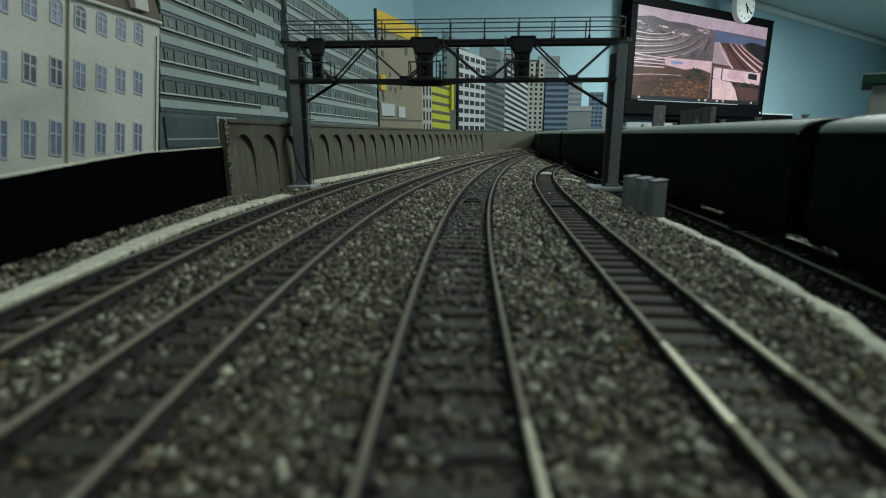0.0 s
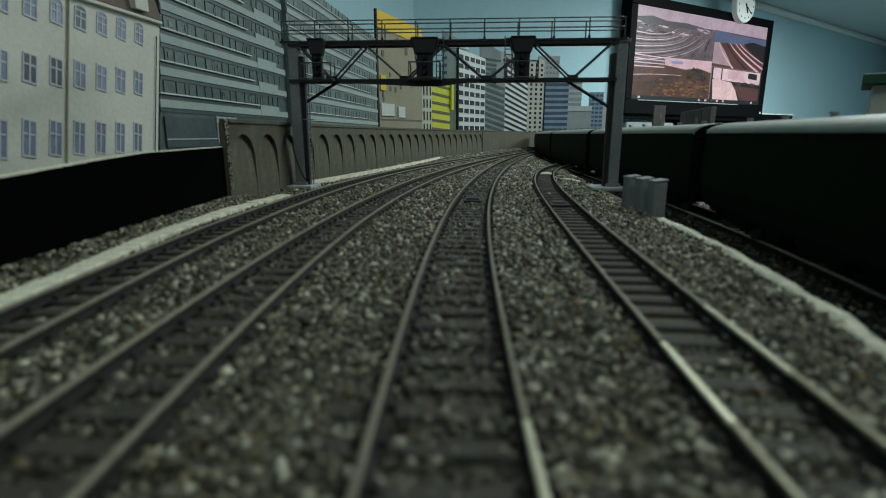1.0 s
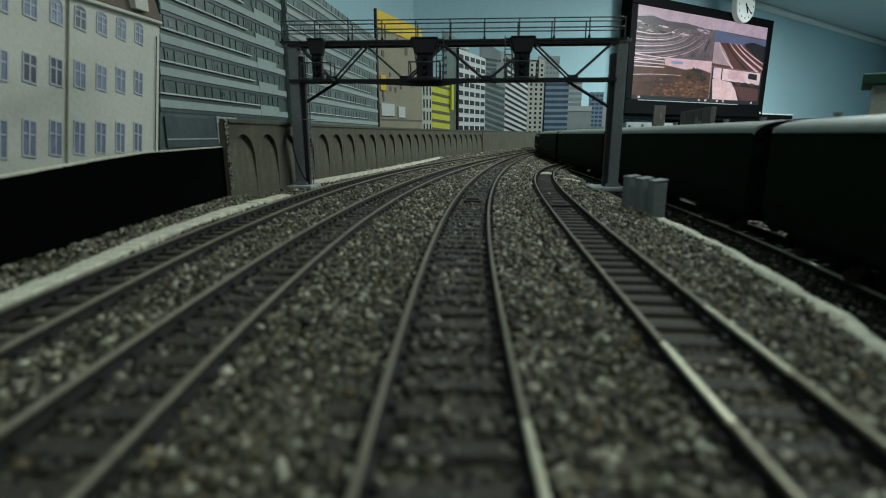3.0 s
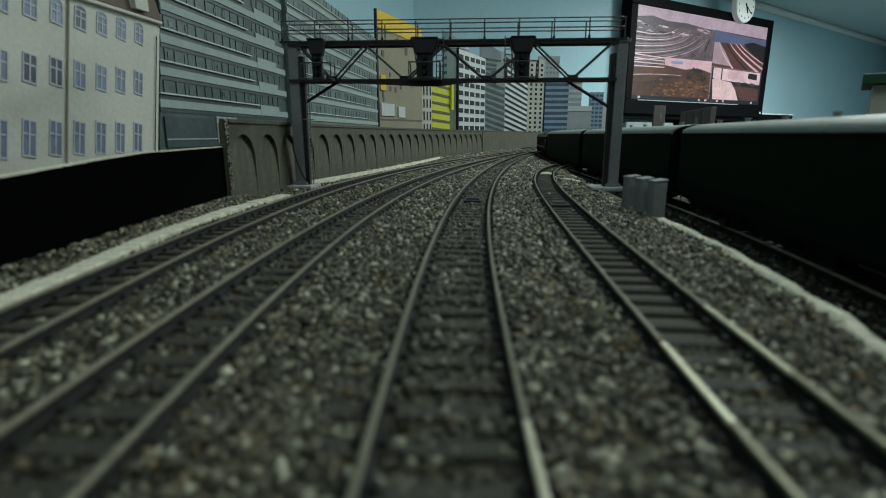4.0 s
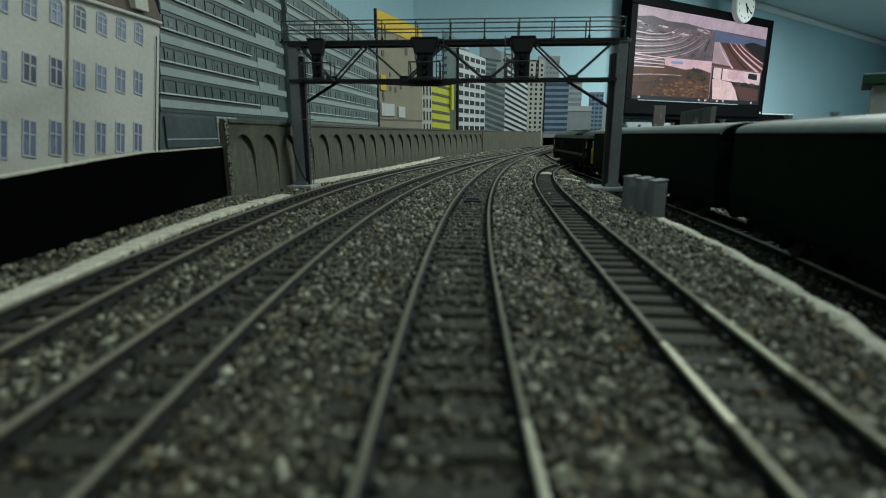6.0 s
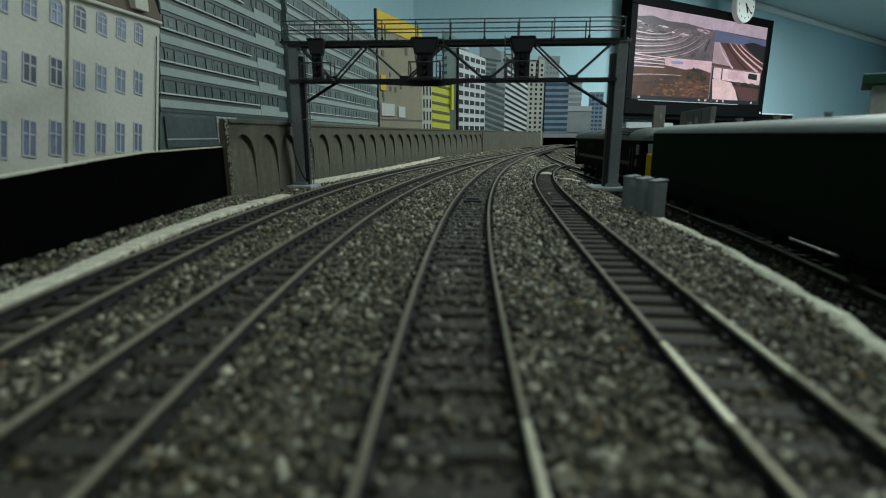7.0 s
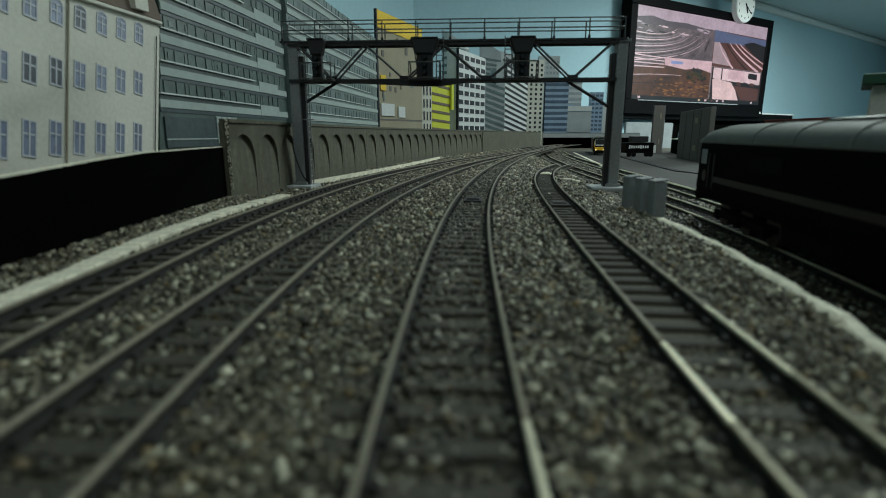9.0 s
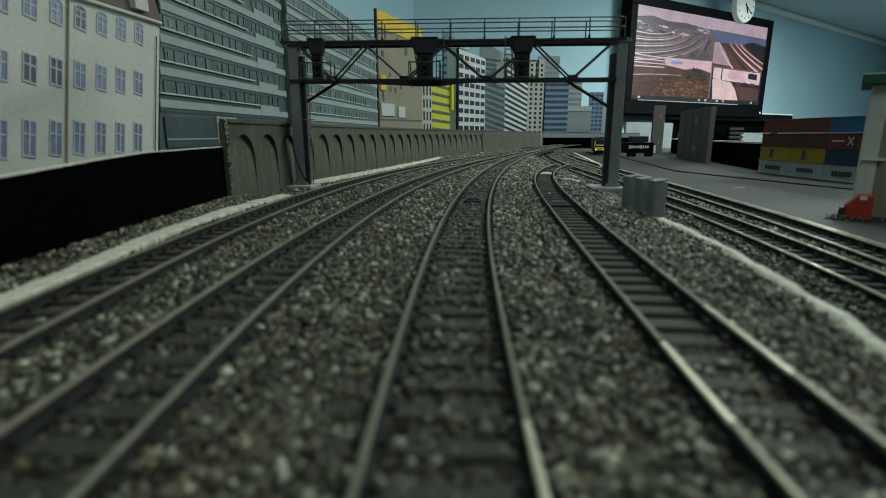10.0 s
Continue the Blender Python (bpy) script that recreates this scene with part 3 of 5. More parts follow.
def shell(bm, half, z0, zc, y0, y1):
    """The body side profile: upright below, drawn in slightly, up to the cantrail."""
    prof = [(-half * 0.93, z0), (-half, z0 + 0.008), (-half, zc - 0.004), (-half * 0.985, zc)]
    prof = prof + [(-u, w) for u, w in prof[::-1]]
    rings = [[bm.verts.new((u, y, w)) for u, w in prof] for y in (y0, y1)]
    k = len(prof)
    for j in range(k):
        bm.faces.new((rings[0][j], rings[0][(j + 1) % k], rings[1][(j + 1) % k], rings[1][j]))
    bm.faces.new(rings[0][::-1])
    bm.faces.new(rings[1])
    return bm


def roof_shape(bm, half, zc, zr, ys, n=12):
    """An arched roof; ys: (y, scale of the rise)."""
    rings = []
    for y, s in ys:
        ring = []
        for i in range(n + 1):
            a = math.pi * i / n
            ring.append(bm.verts.new((-half * math.cos(a), y, zc + (zr - zc) * s * math.sin(a) ** 0.8)))
        ring += [bm.verts.new((half, y, zc - 0.0006)), bm.verts.new((-half, y, zc - 0.0006))]
        rings.append(ring)
    k = len(rings[0])
    for r0, r1 in zip(rings, rings[1:]):
        for j in range(k):
            bm.faces.new((r0[j], r0[(j + 1) % k], r1[(j + 1) % k], r1[j]))
    bm.faces.new(rings[0][::-1])
    bm.faces.new(rings[-1])
    for f in bm.faces:
        f.smooth = len(f.verts) == 4
    return bm


def bogie(parent, y, wheelbase, axles):
    b = part("bogie", box(B(), (0, y, 0.0075), (0.020, wheelbase + 0.010, 0.003)), M["underframe"], parent)
    for s in (-1, 1):
        bm = box(B(), (s * 0.0125, y, 0.0065), (0.0018, wheelbase + 0.008, 0.0035), bevel=0.0004)
        for i in range(axles):
            ay = y + (i / (axles - 1) - 0.5) * wheelbase
            box(bm, (s * 0.0132, ay, 0.006), (0.0022, 0.0045, 0.005), bevel=0.0005)
        part("side_frame", bm, M["underframe"], b)
    for i in range(axles):
        ay = y + (i / (axles - 1) - 0.5) * wheelbase
        bm = tube(B(), (-0.0095, ay, 0.0070), (0.0095, ay, 0.0070), 0.0012, 8)
        for s in (-1, 1):
            tube(bm, (s * 0.0075, ay, 0.0070), (s * 0.0098, ay, 0.0070), 0.0070, 20)
        for v in bm.verts:
            v.co -= Vector((0, ay, 0.0070))
        w = part("wheelset", bm, M["wheel"], b, "steel wheelset")
        w.location = (0, ay, 0.0070)
    return b


COACH, PITCH = 0.2550, 0.2704


def coach(length=COACH):
    c = thing("passenger_coach", "dark green model passenger coach with a pale grey roof", "railway coach", group="coaches of the train")
    h, L = BODY_W / 2, length / 2
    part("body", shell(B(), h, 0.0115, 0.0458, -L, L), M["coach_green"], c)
    part("roof", roof_shape(B(), h * 1.0, 0.0460, 0.0516, [(-L - 0.0004, 0.96), (-L + 0.003, 1), (L - 0.003, 1), (L + 0.0004, 0.96)]), M["coach_roof"], c, "pale grey arched roof")
    for s in (-1, 1):
        part("gutter", box(B(), (s * (h + 0.0002), 0, 0.0457), (0.0008, length, 0.0008)), M["coach_green"], c)
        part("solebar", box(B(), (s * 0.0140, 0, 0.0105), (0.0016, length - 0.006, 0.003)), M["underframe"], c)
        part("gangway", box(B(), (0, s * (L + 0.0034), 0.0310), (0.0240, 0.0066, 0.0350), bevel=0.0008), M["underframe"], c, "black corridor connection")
        # black plates added over the roof ends paint the dark of the gaps
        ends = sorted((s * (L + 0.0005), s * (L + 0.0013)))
        part("roof_end", roof_shape(B(), h * 0.99, 0.0440, 0.0514, [(ends[0], 1.0), (ends[1], 1.0)]), M["underframe"], c, "black plate added over the roof's end to darken the gap")
        for x in (-0.0115, 0.0115):
            part("buffer", tube(B(), (x, s * L, 0.0135), (x, s * (L + 0.003), 0.0135), 0.0022, 12), M["underframe"], c)
        bogie(c, s * 0.0900, 0.0345, 2)
    for y, w, hh in ((-0.022, 0.020, 0.006), (0.012, 0.028, 0.0055), (0.045, 0.012, 0.007)):
        for s in (-1, 1):
            part("battery_box", box(B(), (s * 0.0115, y, 0.0085 - hh / 2 + 0.002), (0.006, w, hh), bevel=0.0004), M["underframe"], c)
    part("truss_bar", box(B(), (0.0125, 0, 0.0045), (0.001, 0.09, 0.001)), M["underframe"], c)
    for i in range(7):
        y = -0.108 + i * 0.036
        vent = tube(B(), (-0.004, y, 0.0505), (-0.004, y, 0.0528), 0.0011, 10)
        tube(vent, (-0.004, y, 0.0525), (-0.004, y, 0.0532), 0.0015, 10)
        part("roof_vent", vent, M["coach_roof"], c)
    return c


LOCO = 0.2500


def loco():
    c = thing("diesel_locomotive", "dark green diesel locomotive with yellow end panels and grey roof", "locomotive")
    h, L = 0.0175, LOCO / 2
    bm = B()
    # body with raked cab ends
    prof = [(-h * 0.95, 0.0130), (-h, 0.018), (-h, 0.0385), (-h * 0.97, 0.0415)]
    prof = prof + [(-u, w) for u, w in prof[::-1]]
    rings = []
    for y, s in ((-L, 0.92), (-L + 0.006, 1), (L - 0.006, 1), (L, 0.92)):
        ring = []
        for u, w in prof:
            rake = 0.004 * max(w - 0.026, 0) / 0.016 * (-1 if y > 0 else 1) if abs(y) == L else 0
            ring.append(bm.verts.new((u * s, y + rake, w)))
        rings.append(ring)
    k = len(prof)
    for r0, r1 in zip(rings, rings[1:]):
        for j in range(k):
            bm.faces.new((r0[j], r0[(j + 1) % k], r1[(j + 1) % k], r1[j]))
    bm.faces.new(rings[0][::-1])
    bm.faces.new(rings[-1])
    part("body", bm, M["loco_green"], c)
    part("roof", roof_shape(B(), h * 0.985, 0.0416, 0.0505, [(-L + 0.0025, 0.45), (-L + 0.008, 0.86), (-L + 0.018, 1), (L - 0.018, 1), (L - 0.008, 0.86), (L - 0.0025, 0.45)]), M["loco_roof"], c, "grey roof with ribs and grilles")
    for y in (-0.0845, -0.0615, -0.0385, -0.012, 0.022, 0.056):
        part("roof_rib", roof_shape(B(), h * 0.985, 0.0420, 0.0510, [(y - 0.0006, 1), (y + 0.0006, 1)]), M["loco_roof"], c)
    # louvred panels on both shoulders of the roof, between raised ribs
    def shoulder(a, lift, s):
        """A point of the roof's arch, a radians up from its edge."""
        return s * (h * 0.985 + lift) * math.cos(a), 0.0416 + (0.0089 + lift) * math.sin(a) ** 0.8

    def strip(a0, a1, y0, y1, lift, thick, s):
        bm = B()
        pts = [shoulder(a0, lift, s), shoulder(a1, lift, s), shoulder(a1, lift - thick, s), shoulder(a0, lift - thick, s)]
        r0, r1 = ([bm.verts.new((x, y, z)) for x, z in pts] for y in (y0, y1))
        for j in range(4):
            bm.faces.new((r0[j], r0[(j + 1) % 4], r1[(j + 1) % 4], r1[j]))
        bm.faces.new(r0)
        bm.faces.new(r1)
        bmesh.ops.recalc_face_normals(bm, faces=bm.faces[:])
        return bm

    for s in (-1, 1):
        for y0, y1 in ((-0.083, -0.0625), (-0.0605, -0.040)):
            for j in range(5):
                part("grille_recess", strip(0.22 + 0.18 * j, 0.40 + 0.18 * j, y0, y1, 0.0003, 0.0008, s), M["underframe"], c, "black recess of a roof grille")
            for j in range(6):
                part("grille_slat", strip(0.22 + 0.172 * j, 0.265 + 0.172 * j, y0, y1, 0.0007, 0.0008, s), M["loco_roof"], c)
        part("hatch", strip(1.15, 1.5, -0.02, 0.022, 0.0009, 0.0012, s), M["loco_roof"], c)
    for e in (-1, 1):
        part("yellow_panel", box(B(), (0, e * (L - 0.0002), 0.0235), (0.0305, 0.0014, 0.0165), bevel=0.0004), M["yellow"], c, "yellow warning panel")
        for x in (-0.0078, 0.0078):
            bm = box(B(), (x, e * (L - 0.0016), 0.0345), (0.0125, 0.0010, 0.0085), bevel=0.0003)
            for v in bm.verts:
                v.co.y -= e * 0.004 * (v.co.z - 0.0345) / 0.016
            part("windscreen", bm, M["cab_glass"], c, "grey glass cab windscreen")
        for s in (-1, 1):
            # pale glass at the far end paints the brightness seen through that cab
            part("cab_window", box(B(), (s * h, e * (L - 0.0135), 0.0342), (0.0008, 0.0075, 0.0075), bevel=0.0002), M["cab_glass"] if e > 0 else M["glass_dark"], c, "cab side window")
            part("handrail", tube(B(), (s * (h + 0.0008), e * (L - 0.0235), 0.019), (s * (h + 0.0008), e * (L - 0.0235), 0.036), 0.0003, 6), M["wheel"], c, "thin bright handrail")
            part("handrail", tube(B(), (s * (h + 0.0008), e * (L - 0.0305), 0.019), (s * (h + 0.0008), e * (L - 0.0305), 0.036), 0.0003, 6), M["wheel"], c, "thin bright handrail")
            part("crest", tube(B(), (s * h, e * (L - 0.016), 0.0245), (s * (h + 0.0003), e * (L - 0.016), 0.0245), 0.0030, 16), M["loco_stripe"], c, "round dull red crest")
        part("buffer_beam", box(B(), (0, e * (L + 0.0004), 0.0130), (0.030, 0.0022, 0.0050)), M["underframe"], c)
        for x in (-0.0115, 0.0115):
            bm = tube(B(), (x, e * L, 0.0130), (x, e * (L + 0.0055), 0.0130), 0.0013, 10)
            tube(bm, (x, e * (L + 0.0050), 0.0130), (x, e * (L + 0.0062), 0.0130), 0.0030, 14)
            part("buffer", bm, M["underframe"], c)
        bogie(c, e * 0.0700, 0.0530, 3)
    for s in (-1, 1):
        part("stripe", box(B(), (s * (h + 0.0001), 0, 0.0235), (0.0005, LOCO - 0.06, 0.0028)), M["loco_stripe"], c, "dull red lining stripe")
        part("side_grille", box(B(), (s * h, 0.04, 0.0335), (0.0006, 0.030, 0.006)), M["underframe"], c)
    part("fuel_tank", box(B(), (0, 0, 0.0085), (0.026, 0.060, 0.0095), bevel=0.001), M["underframe"], c)
    return c


SPEED = 0.169
GAP0 = 0.180   # where, along y, the gap between the first two coaches stands at the start

_ys = np.arange(-2.6, 2.6, 0.002)
_xs = np.array([line_x("train", min(y, 1.86)) + max(y - 1.86, 0) * 0.2 for y in _ys])
_arc = np.concatenate(([0], np.cumsum(np.hypot(np.diff(_xs), np.diff(_ys)))))
S0 = float(np.interp(GAP0, _ys, _arc))


def on_line(s):
    y = float(np.interp(s, _arc, _ys))
    return float(np.interp(y, _ys, _xs)), y


def vehicle_pose(s, reach):
    """The pose of a vehicle whose middle is s along the line, from its two bogies."""
    (xa, ya), (xb, yb) = on_line(s - reach), on_line(s + reach)
    return pose((xa + xb) / 2, (ya + yb) / 2, RAILTOP, 0, 0, math.degrees(math.atan2(yb - ya, xb - xa)) - 90)


TRAIN = []
first = coach()
for i in range(5):
    TRAIN.append((first if i == 0 else copy_thing(first, pose(0, 0, 0)), S0 + (i - 0.5) * PITCH, 0.09))
# the last coach, next to the locomotive, is a little longer
TRAIN.append((coach(COACH + 0.018), S0 + 4.5 * PITCH + 0.009, 0.09))
TRAIN.append((loco(), S0 + 5 * PITCH + 0.0235 + LOCO / 2, 0.07))


def motions():
    """The whole train runs along the lower line at a steady speed."""
    for ob, s, reach in TRAIN:
        walk(ob, [(t / 4, vehicle_pose(s - SPEED * t / 4, reach)) for t in range(41)])
        for w in ob.children_recursive:
            if w.name.startswith("wheelset"):
                at = w.location.copy()
                turn = math.degrees(SPEED / 0.0070)
                walk(w, [(k / 15, pose(*at, (turn * k / 15) % 360, 0, 0)) for k in range(151)])


# ---- screen and clock ----
ANG = math.degrees(math.atan2(DW.y, DW.x))


def on_wall(u, z, off=0.0):
    """A pose on the back wall, u metres along it from the screen's end, off metres into the room."""
    q = TVA + DW * u + Vector((DW.y, -DW.x)) * off
    return pose(q.x, q.y, z, 0, 0, ANG)


def glow(name, color, strength=1.05, scale=60, vary=0.25):
    m = material(name, tuple(1.2 * c ** 1.25 for c in color), 0.35, 0, scale, vary, coarse=scale / 5, emit=strength)
    base = m.node_tree.nodes["Principled BSDF"].inputs["Base Color"]
    m.node_tree.links.remove(base.links[0])
    base.default_value = (0.008, 0.008, 0.01, 1)
    return m


def television():
    tv = thing("television", "wall-mounted black television showing four pictures of railway tracks", "television", on_wall(0.68, 0.457, 0.06))
    W, Hh = 1.352, 0.612
    part("casing", box(B(), (0, 0.02, 0), (W, 0.06, Hh), bevel=0.006), M["black_gloss"], tv)
    for x, z, sx, sz in ((0, Hh / 2 - 0.0235, W, 0.047), (0, -Hh / 2 + 0.040, W, 0.080), (-W / 2 + 0.026, 0.0165, 0.052, Hh - 0.128), (W / 2 - 0.026, 0.0165, 0.052, Hh - 0.128)):
        part("bezel", box(B(), (x, -0.016, z), (sx, 0.014, sz), bevel=0.003), M["black_gloss"], tv)
    part("bezel_strip", box(B(), (-0.1, -0.0245, -Hh / 2 + 0.076), (0.95, 0.004, 0.005)), M["cabinet"], tv, "thin silver strip")
    scr = part("screen", box(B(), (0, -0.0115, 0.0165), (W - 0.10, 0.004, Hh - 0.125)), glow("screen_glow", (0.20, 0.17, 0.18)), tv, "lit screen split into four pictures")
    y = -0.0145
    pink, sky, blue = glow("screen_pink", (0.52, 0.38, 0.41)), glow("screen_sky", (0.38, 0.31, 0.36)), glow("screen_blue", (0.11, 0.13, 0.21))
    brown, pale, dark = glow("screen_brown", (0.11, 0.05, 0.04)), glow("screen_pale", (0.58, 0.46, 0.48), scale=30), glow("screen_dark", (0.02, 0.013, 0.014))
    ochre, cream, green = glow("screen_ochre", (0.24, 0.12, 0.04), scale=30), glow("screen_cream", (0.46, 0.37, 0.25)), glow("screen_green", (0.04, 0.042, 0.012))

    def patch(nm, pts, mat, lift):
        bm = B()
        bm.faces.new([bm.verts.new((px, y - lift, pz)) for px, pz in pts])
        ext = bmesh.ops.extrude_face_region(bm, geom=bm.faces[:])
        for v in ext["geom"]:
            if isinstance(v, bmesh.types.BMVert):
                v.co.y += 0.0006
        return part(nm, bm, mat, scr)

    def at(fx, fz):
        """From fractions of the lit picture, from its top corner, to metres on the screen."""
        return -0.624 + 1.248 * fx, 0.258 - 0.484 * fz

    def area(nm, pts, mat, lift):
        patch(nm, [at(*p) for p in pts], mat, lift)

    def curve(p0, p1, p2, w0, w1, mat, lift):
        """A bent line from p0 past p1 to p2, w0 to w1 thick."""
        pts = []
        for i in range(11):
            f = i / 10
            pts.append(tuple(a * (1 - f) ** 2 + 2 * b * f * (1 - f) + c * f * f for a, b, c in zip(p0, p1, p2)))
        low = [(x - (w0 + (w1 - w0) * i / 10) * 0.3, z + w0 + (w1 - w0) * i / 10) for i, (x, z) in enumerate(pts)]
        area("picture_line", pts + low[::-1], mat, lift)

    rnd = random.Random(5)
    grey = glow("screen_grey", (0.27, 0.23, 0.25), scale=30)
    # yard seen from above
    area("picture", [(0, 0.0), (0.555, 0.0), (0.555, 0.60), (0, 0.66)], glow("screen_yard", (0.13, 0.105, 0.115), scale=35, vary=0.8), 0.0007)
    area("picture_sky", [(0, 0), (1, 0), (1, 0.15), (0.55, 0.135), (0, 0.12)], sky, 0.0014)
    area("picture_hill", [(0, 0.12), (0.1, 0.09), (0.2, 0.12), (0.34, 0.11), (0.5, 0.14), (0.5, 0.17), (0.2, 0.18), (0, 0.19)], glow("screen_haze", (0.10, 0.085, 0.10), scale=40), 0.0017)
    for k in range(26):
        x, z = rnd.uniform(0.0, 0.5), rnd.uniform(0.13, 0.26)
        w, h = rnd.uniform(0.015, 0.06), rnd.uniform(0.008, 0.022)
        area("picture_roof", [(x, z), (x + w, z + 0.006), (x + w - 0.004, z + h), (x - 0.004, z + h)], rnd.choice((pale, grey, dark, sky)), 0.0019 + 0.00002 * k)
    for k in range(13):
        f = k / 12
        curve((0.0, 0.27 + 0.30 * f), (0.20 + 0.20 * f, 0.30 + 0.20 * f), (0.27 + 0.23 * f, 0.19 + 0.06 * f), 0.010, 0.004, (pale, dark, grey)[k % 3], 0.0026)
    for k in range(5):
        curve((0.24 + 0.05 * k, 0.52), (0.38 + 0.03 * k, 0.42), (0.44 + 0.02 * k, 0.24), 0.009, 0.004, (dark, grey)[k % 2], 0.0028)
    for k in range(4):
        curve((0.0, 0.505 + 0.042 * k), (0.1, 0.515 + 0.038 * k), (0.205, 0.52 + 0.034 * k), 0.013, 0.010, pale, 0.0032)
    # main line curving away
    area("picture", [(0.555, 0.13), (1, 0.15), (1, 0.57), (0.555, 0.555)], brown, 0.0021)
    area("picture_hill", [(0.555, 0.13), (0.75, 0.15), (1, 0.16), (1, 0.30), (0.75, 0.26), (0.555, 0.27)], blue, 0.0028)
    area("picture_bank", [(0.80, 0.25), (0.88, 0.21), (1, 0.24), (1, 0.45), (0.90, 0.36)], dark, 0.0030)
    area("picture_verge", [(0.558, 0.27), (0.60, 0.265), (0.66, 0.38), (0.72, 0.535), (0.558, 0.52)], glow("screen_verge", (0.33, 0.26, 0.28), scale=30), 0.0030)
    for k, (a, b, c, w) in enumerate((((0.60, 0.26), (0.61, 0.36), (0.735, 0.55), 0.020), ((0.66, 0.255), (0.70, 0.38), (0.86, 0.555), 0.014), ((0.685, 0.255), (0.75, 0.38), (0.96, 0.56), 0.026), ((0.73, 0.25), (0.80, 0.36), (1.0, 0.52), 0.020), ((0.77, 0.25), (0.82, 0.33), (1.0, 0.455), 0.012))):
        curve(a, b, c, 0.006, w, pink if k != 1 else dark, 0.0034)
    # bank with bushes
    area("picture", [(0, 0.66), (0.2, 0.58), (0.555, 0.58), (0.555, 0.975), (0, 0.975)], glow("screen_soil", (0.10, 0.045, 0.022), scale=25, vary=0.8), 0.0012)
    area("picture_sky", [(0.206, 0.515), (0.555, 0.505), (0.555, 0.64), (0.45, 0.60), (0.36, 0.63), (0.206, 0.60)], pink, 0.0034)
    area("picture_sign", [(0.25, 0.545), (0.335, 0.545), (0.335, 0.575), (0.25, 0.578)], glow("screen_sign", (0.22, 0.28, 0.46)), 0.0038)
    for k in range(4):
        curve((0.0, 0.73 + 0.030 * k), (0.15, 0.70 + 0.035 * k), (0.33, 0.70 + 0.03 * k), 0.008, 0.004, (pale, dark, brown, dark)[k], 0.0024)
    for k in range(70):
        x, z = rnd.uniform(0.12, 0.54), rnd.uniform(0.76, 0.95)
        w, h = rnd.uniform(0.01, 0.045), rnd.uniform(0.006, 0.02)
        area("picture_grass", [(x, z), (x + w * 0.6, z - h * 0.5), (x + w, z + h * 0.3), (x + w * 0.5, z + h)], rnd.choice((ochre, ochre, ochre, brown, dark)), 0.0026 + 0.00001 * k)
    for k in range(34):
        a, d = rnd.uniform(0, 6.28), rnd.random() ** 0.5
        x, z, r = 0.445 + 0.075 * d * math.cos(a), 0.70 + 0.085 * d * math.sin(a), rnd.uniform(0.008, 0.02)
        area("picture_bush", [(x - r, z), (x, z - r * 1.6), (x + r, z - r * 0.3), (x + r * 0.4, z + r * 1.5)], rnd.choice((green, green, dark)), 0.0040 + 0.00001 * k)
    # shed with a cream vehicle
    area("picture", [(0.565, 0.565), (1, 0.58), (1, 0.975), (0.565, 0.975)], dark, 0.003)
    area("picture_ground", [(0.75, 0.77), (0.985, 0.79), (0.985, 0.95), (0.83, 0.95)], brown, 0.0033)
    area("picture_wall", [(0.575, 0.57), (0.985, 0.585), (0.985, 0.74), (0.72, 0.72), (0.575, 0.70)], pale, 0.0036)
    area("picture_wall", [(0.70, 0.575), (0.84, 0.58), (0.84, 0.70), (0.70, 0.69)], pink, 0.0040)
    area("picture_window", [(0.875, 0.60), (0.955, 0.605), (0.955, 0.68), (0.875, 0.67)], dark, 0.0042)
    area("picture_frame", [(0.64, 0.57), (0.648, 0.57), (0.648, 0.71), (0.64, 0.71)], dark, 0.0042)
    for k in range(4):
        area("picture_wagon", [(0.72 + 0.06 * k, 0.72), (0.755 + 0.06 * k, 0.725), (0.755 + 0.06 * k, 0.765), (0.72 + 0.06 * k, 0.76)], (dark, brown)[k % 2], 0.0044)
    area("picture_vehicle", [(0.572, 0.715), (0.60, 0.70), (0.73, 0.735), (0.77, 0.82), (0.81, 0.97), (0.59, 0.97)], glow("screen_cab", (0.60, 0.46, 0.46)), 0.0046)
    area("picture_bar", [(0, 0.955), (1, 0.955), (1, 1), (0, 1)], glow("screen_bar", (0.012, 0.01, 0.011)), 0.0048)
    for x, mt in ((0.04, pale), (0.475, cream), (0.525, pale), (0.575, brown), (0.62, pale), (0.67, pale), (0.92, pale)):
        area("picture_icon", [(x, 0.963), (x + 0.016, 0.963), (x + 0.016, 0.987), (x, 0.987)], mt, 0.0052)
    part("power_light", box(B(), (W / 2 - 0.03, -0.025, -Hh / 2 + 0.03), (0.012, 0.003, 0.012)), M["white"], tv)
    return tv


television()


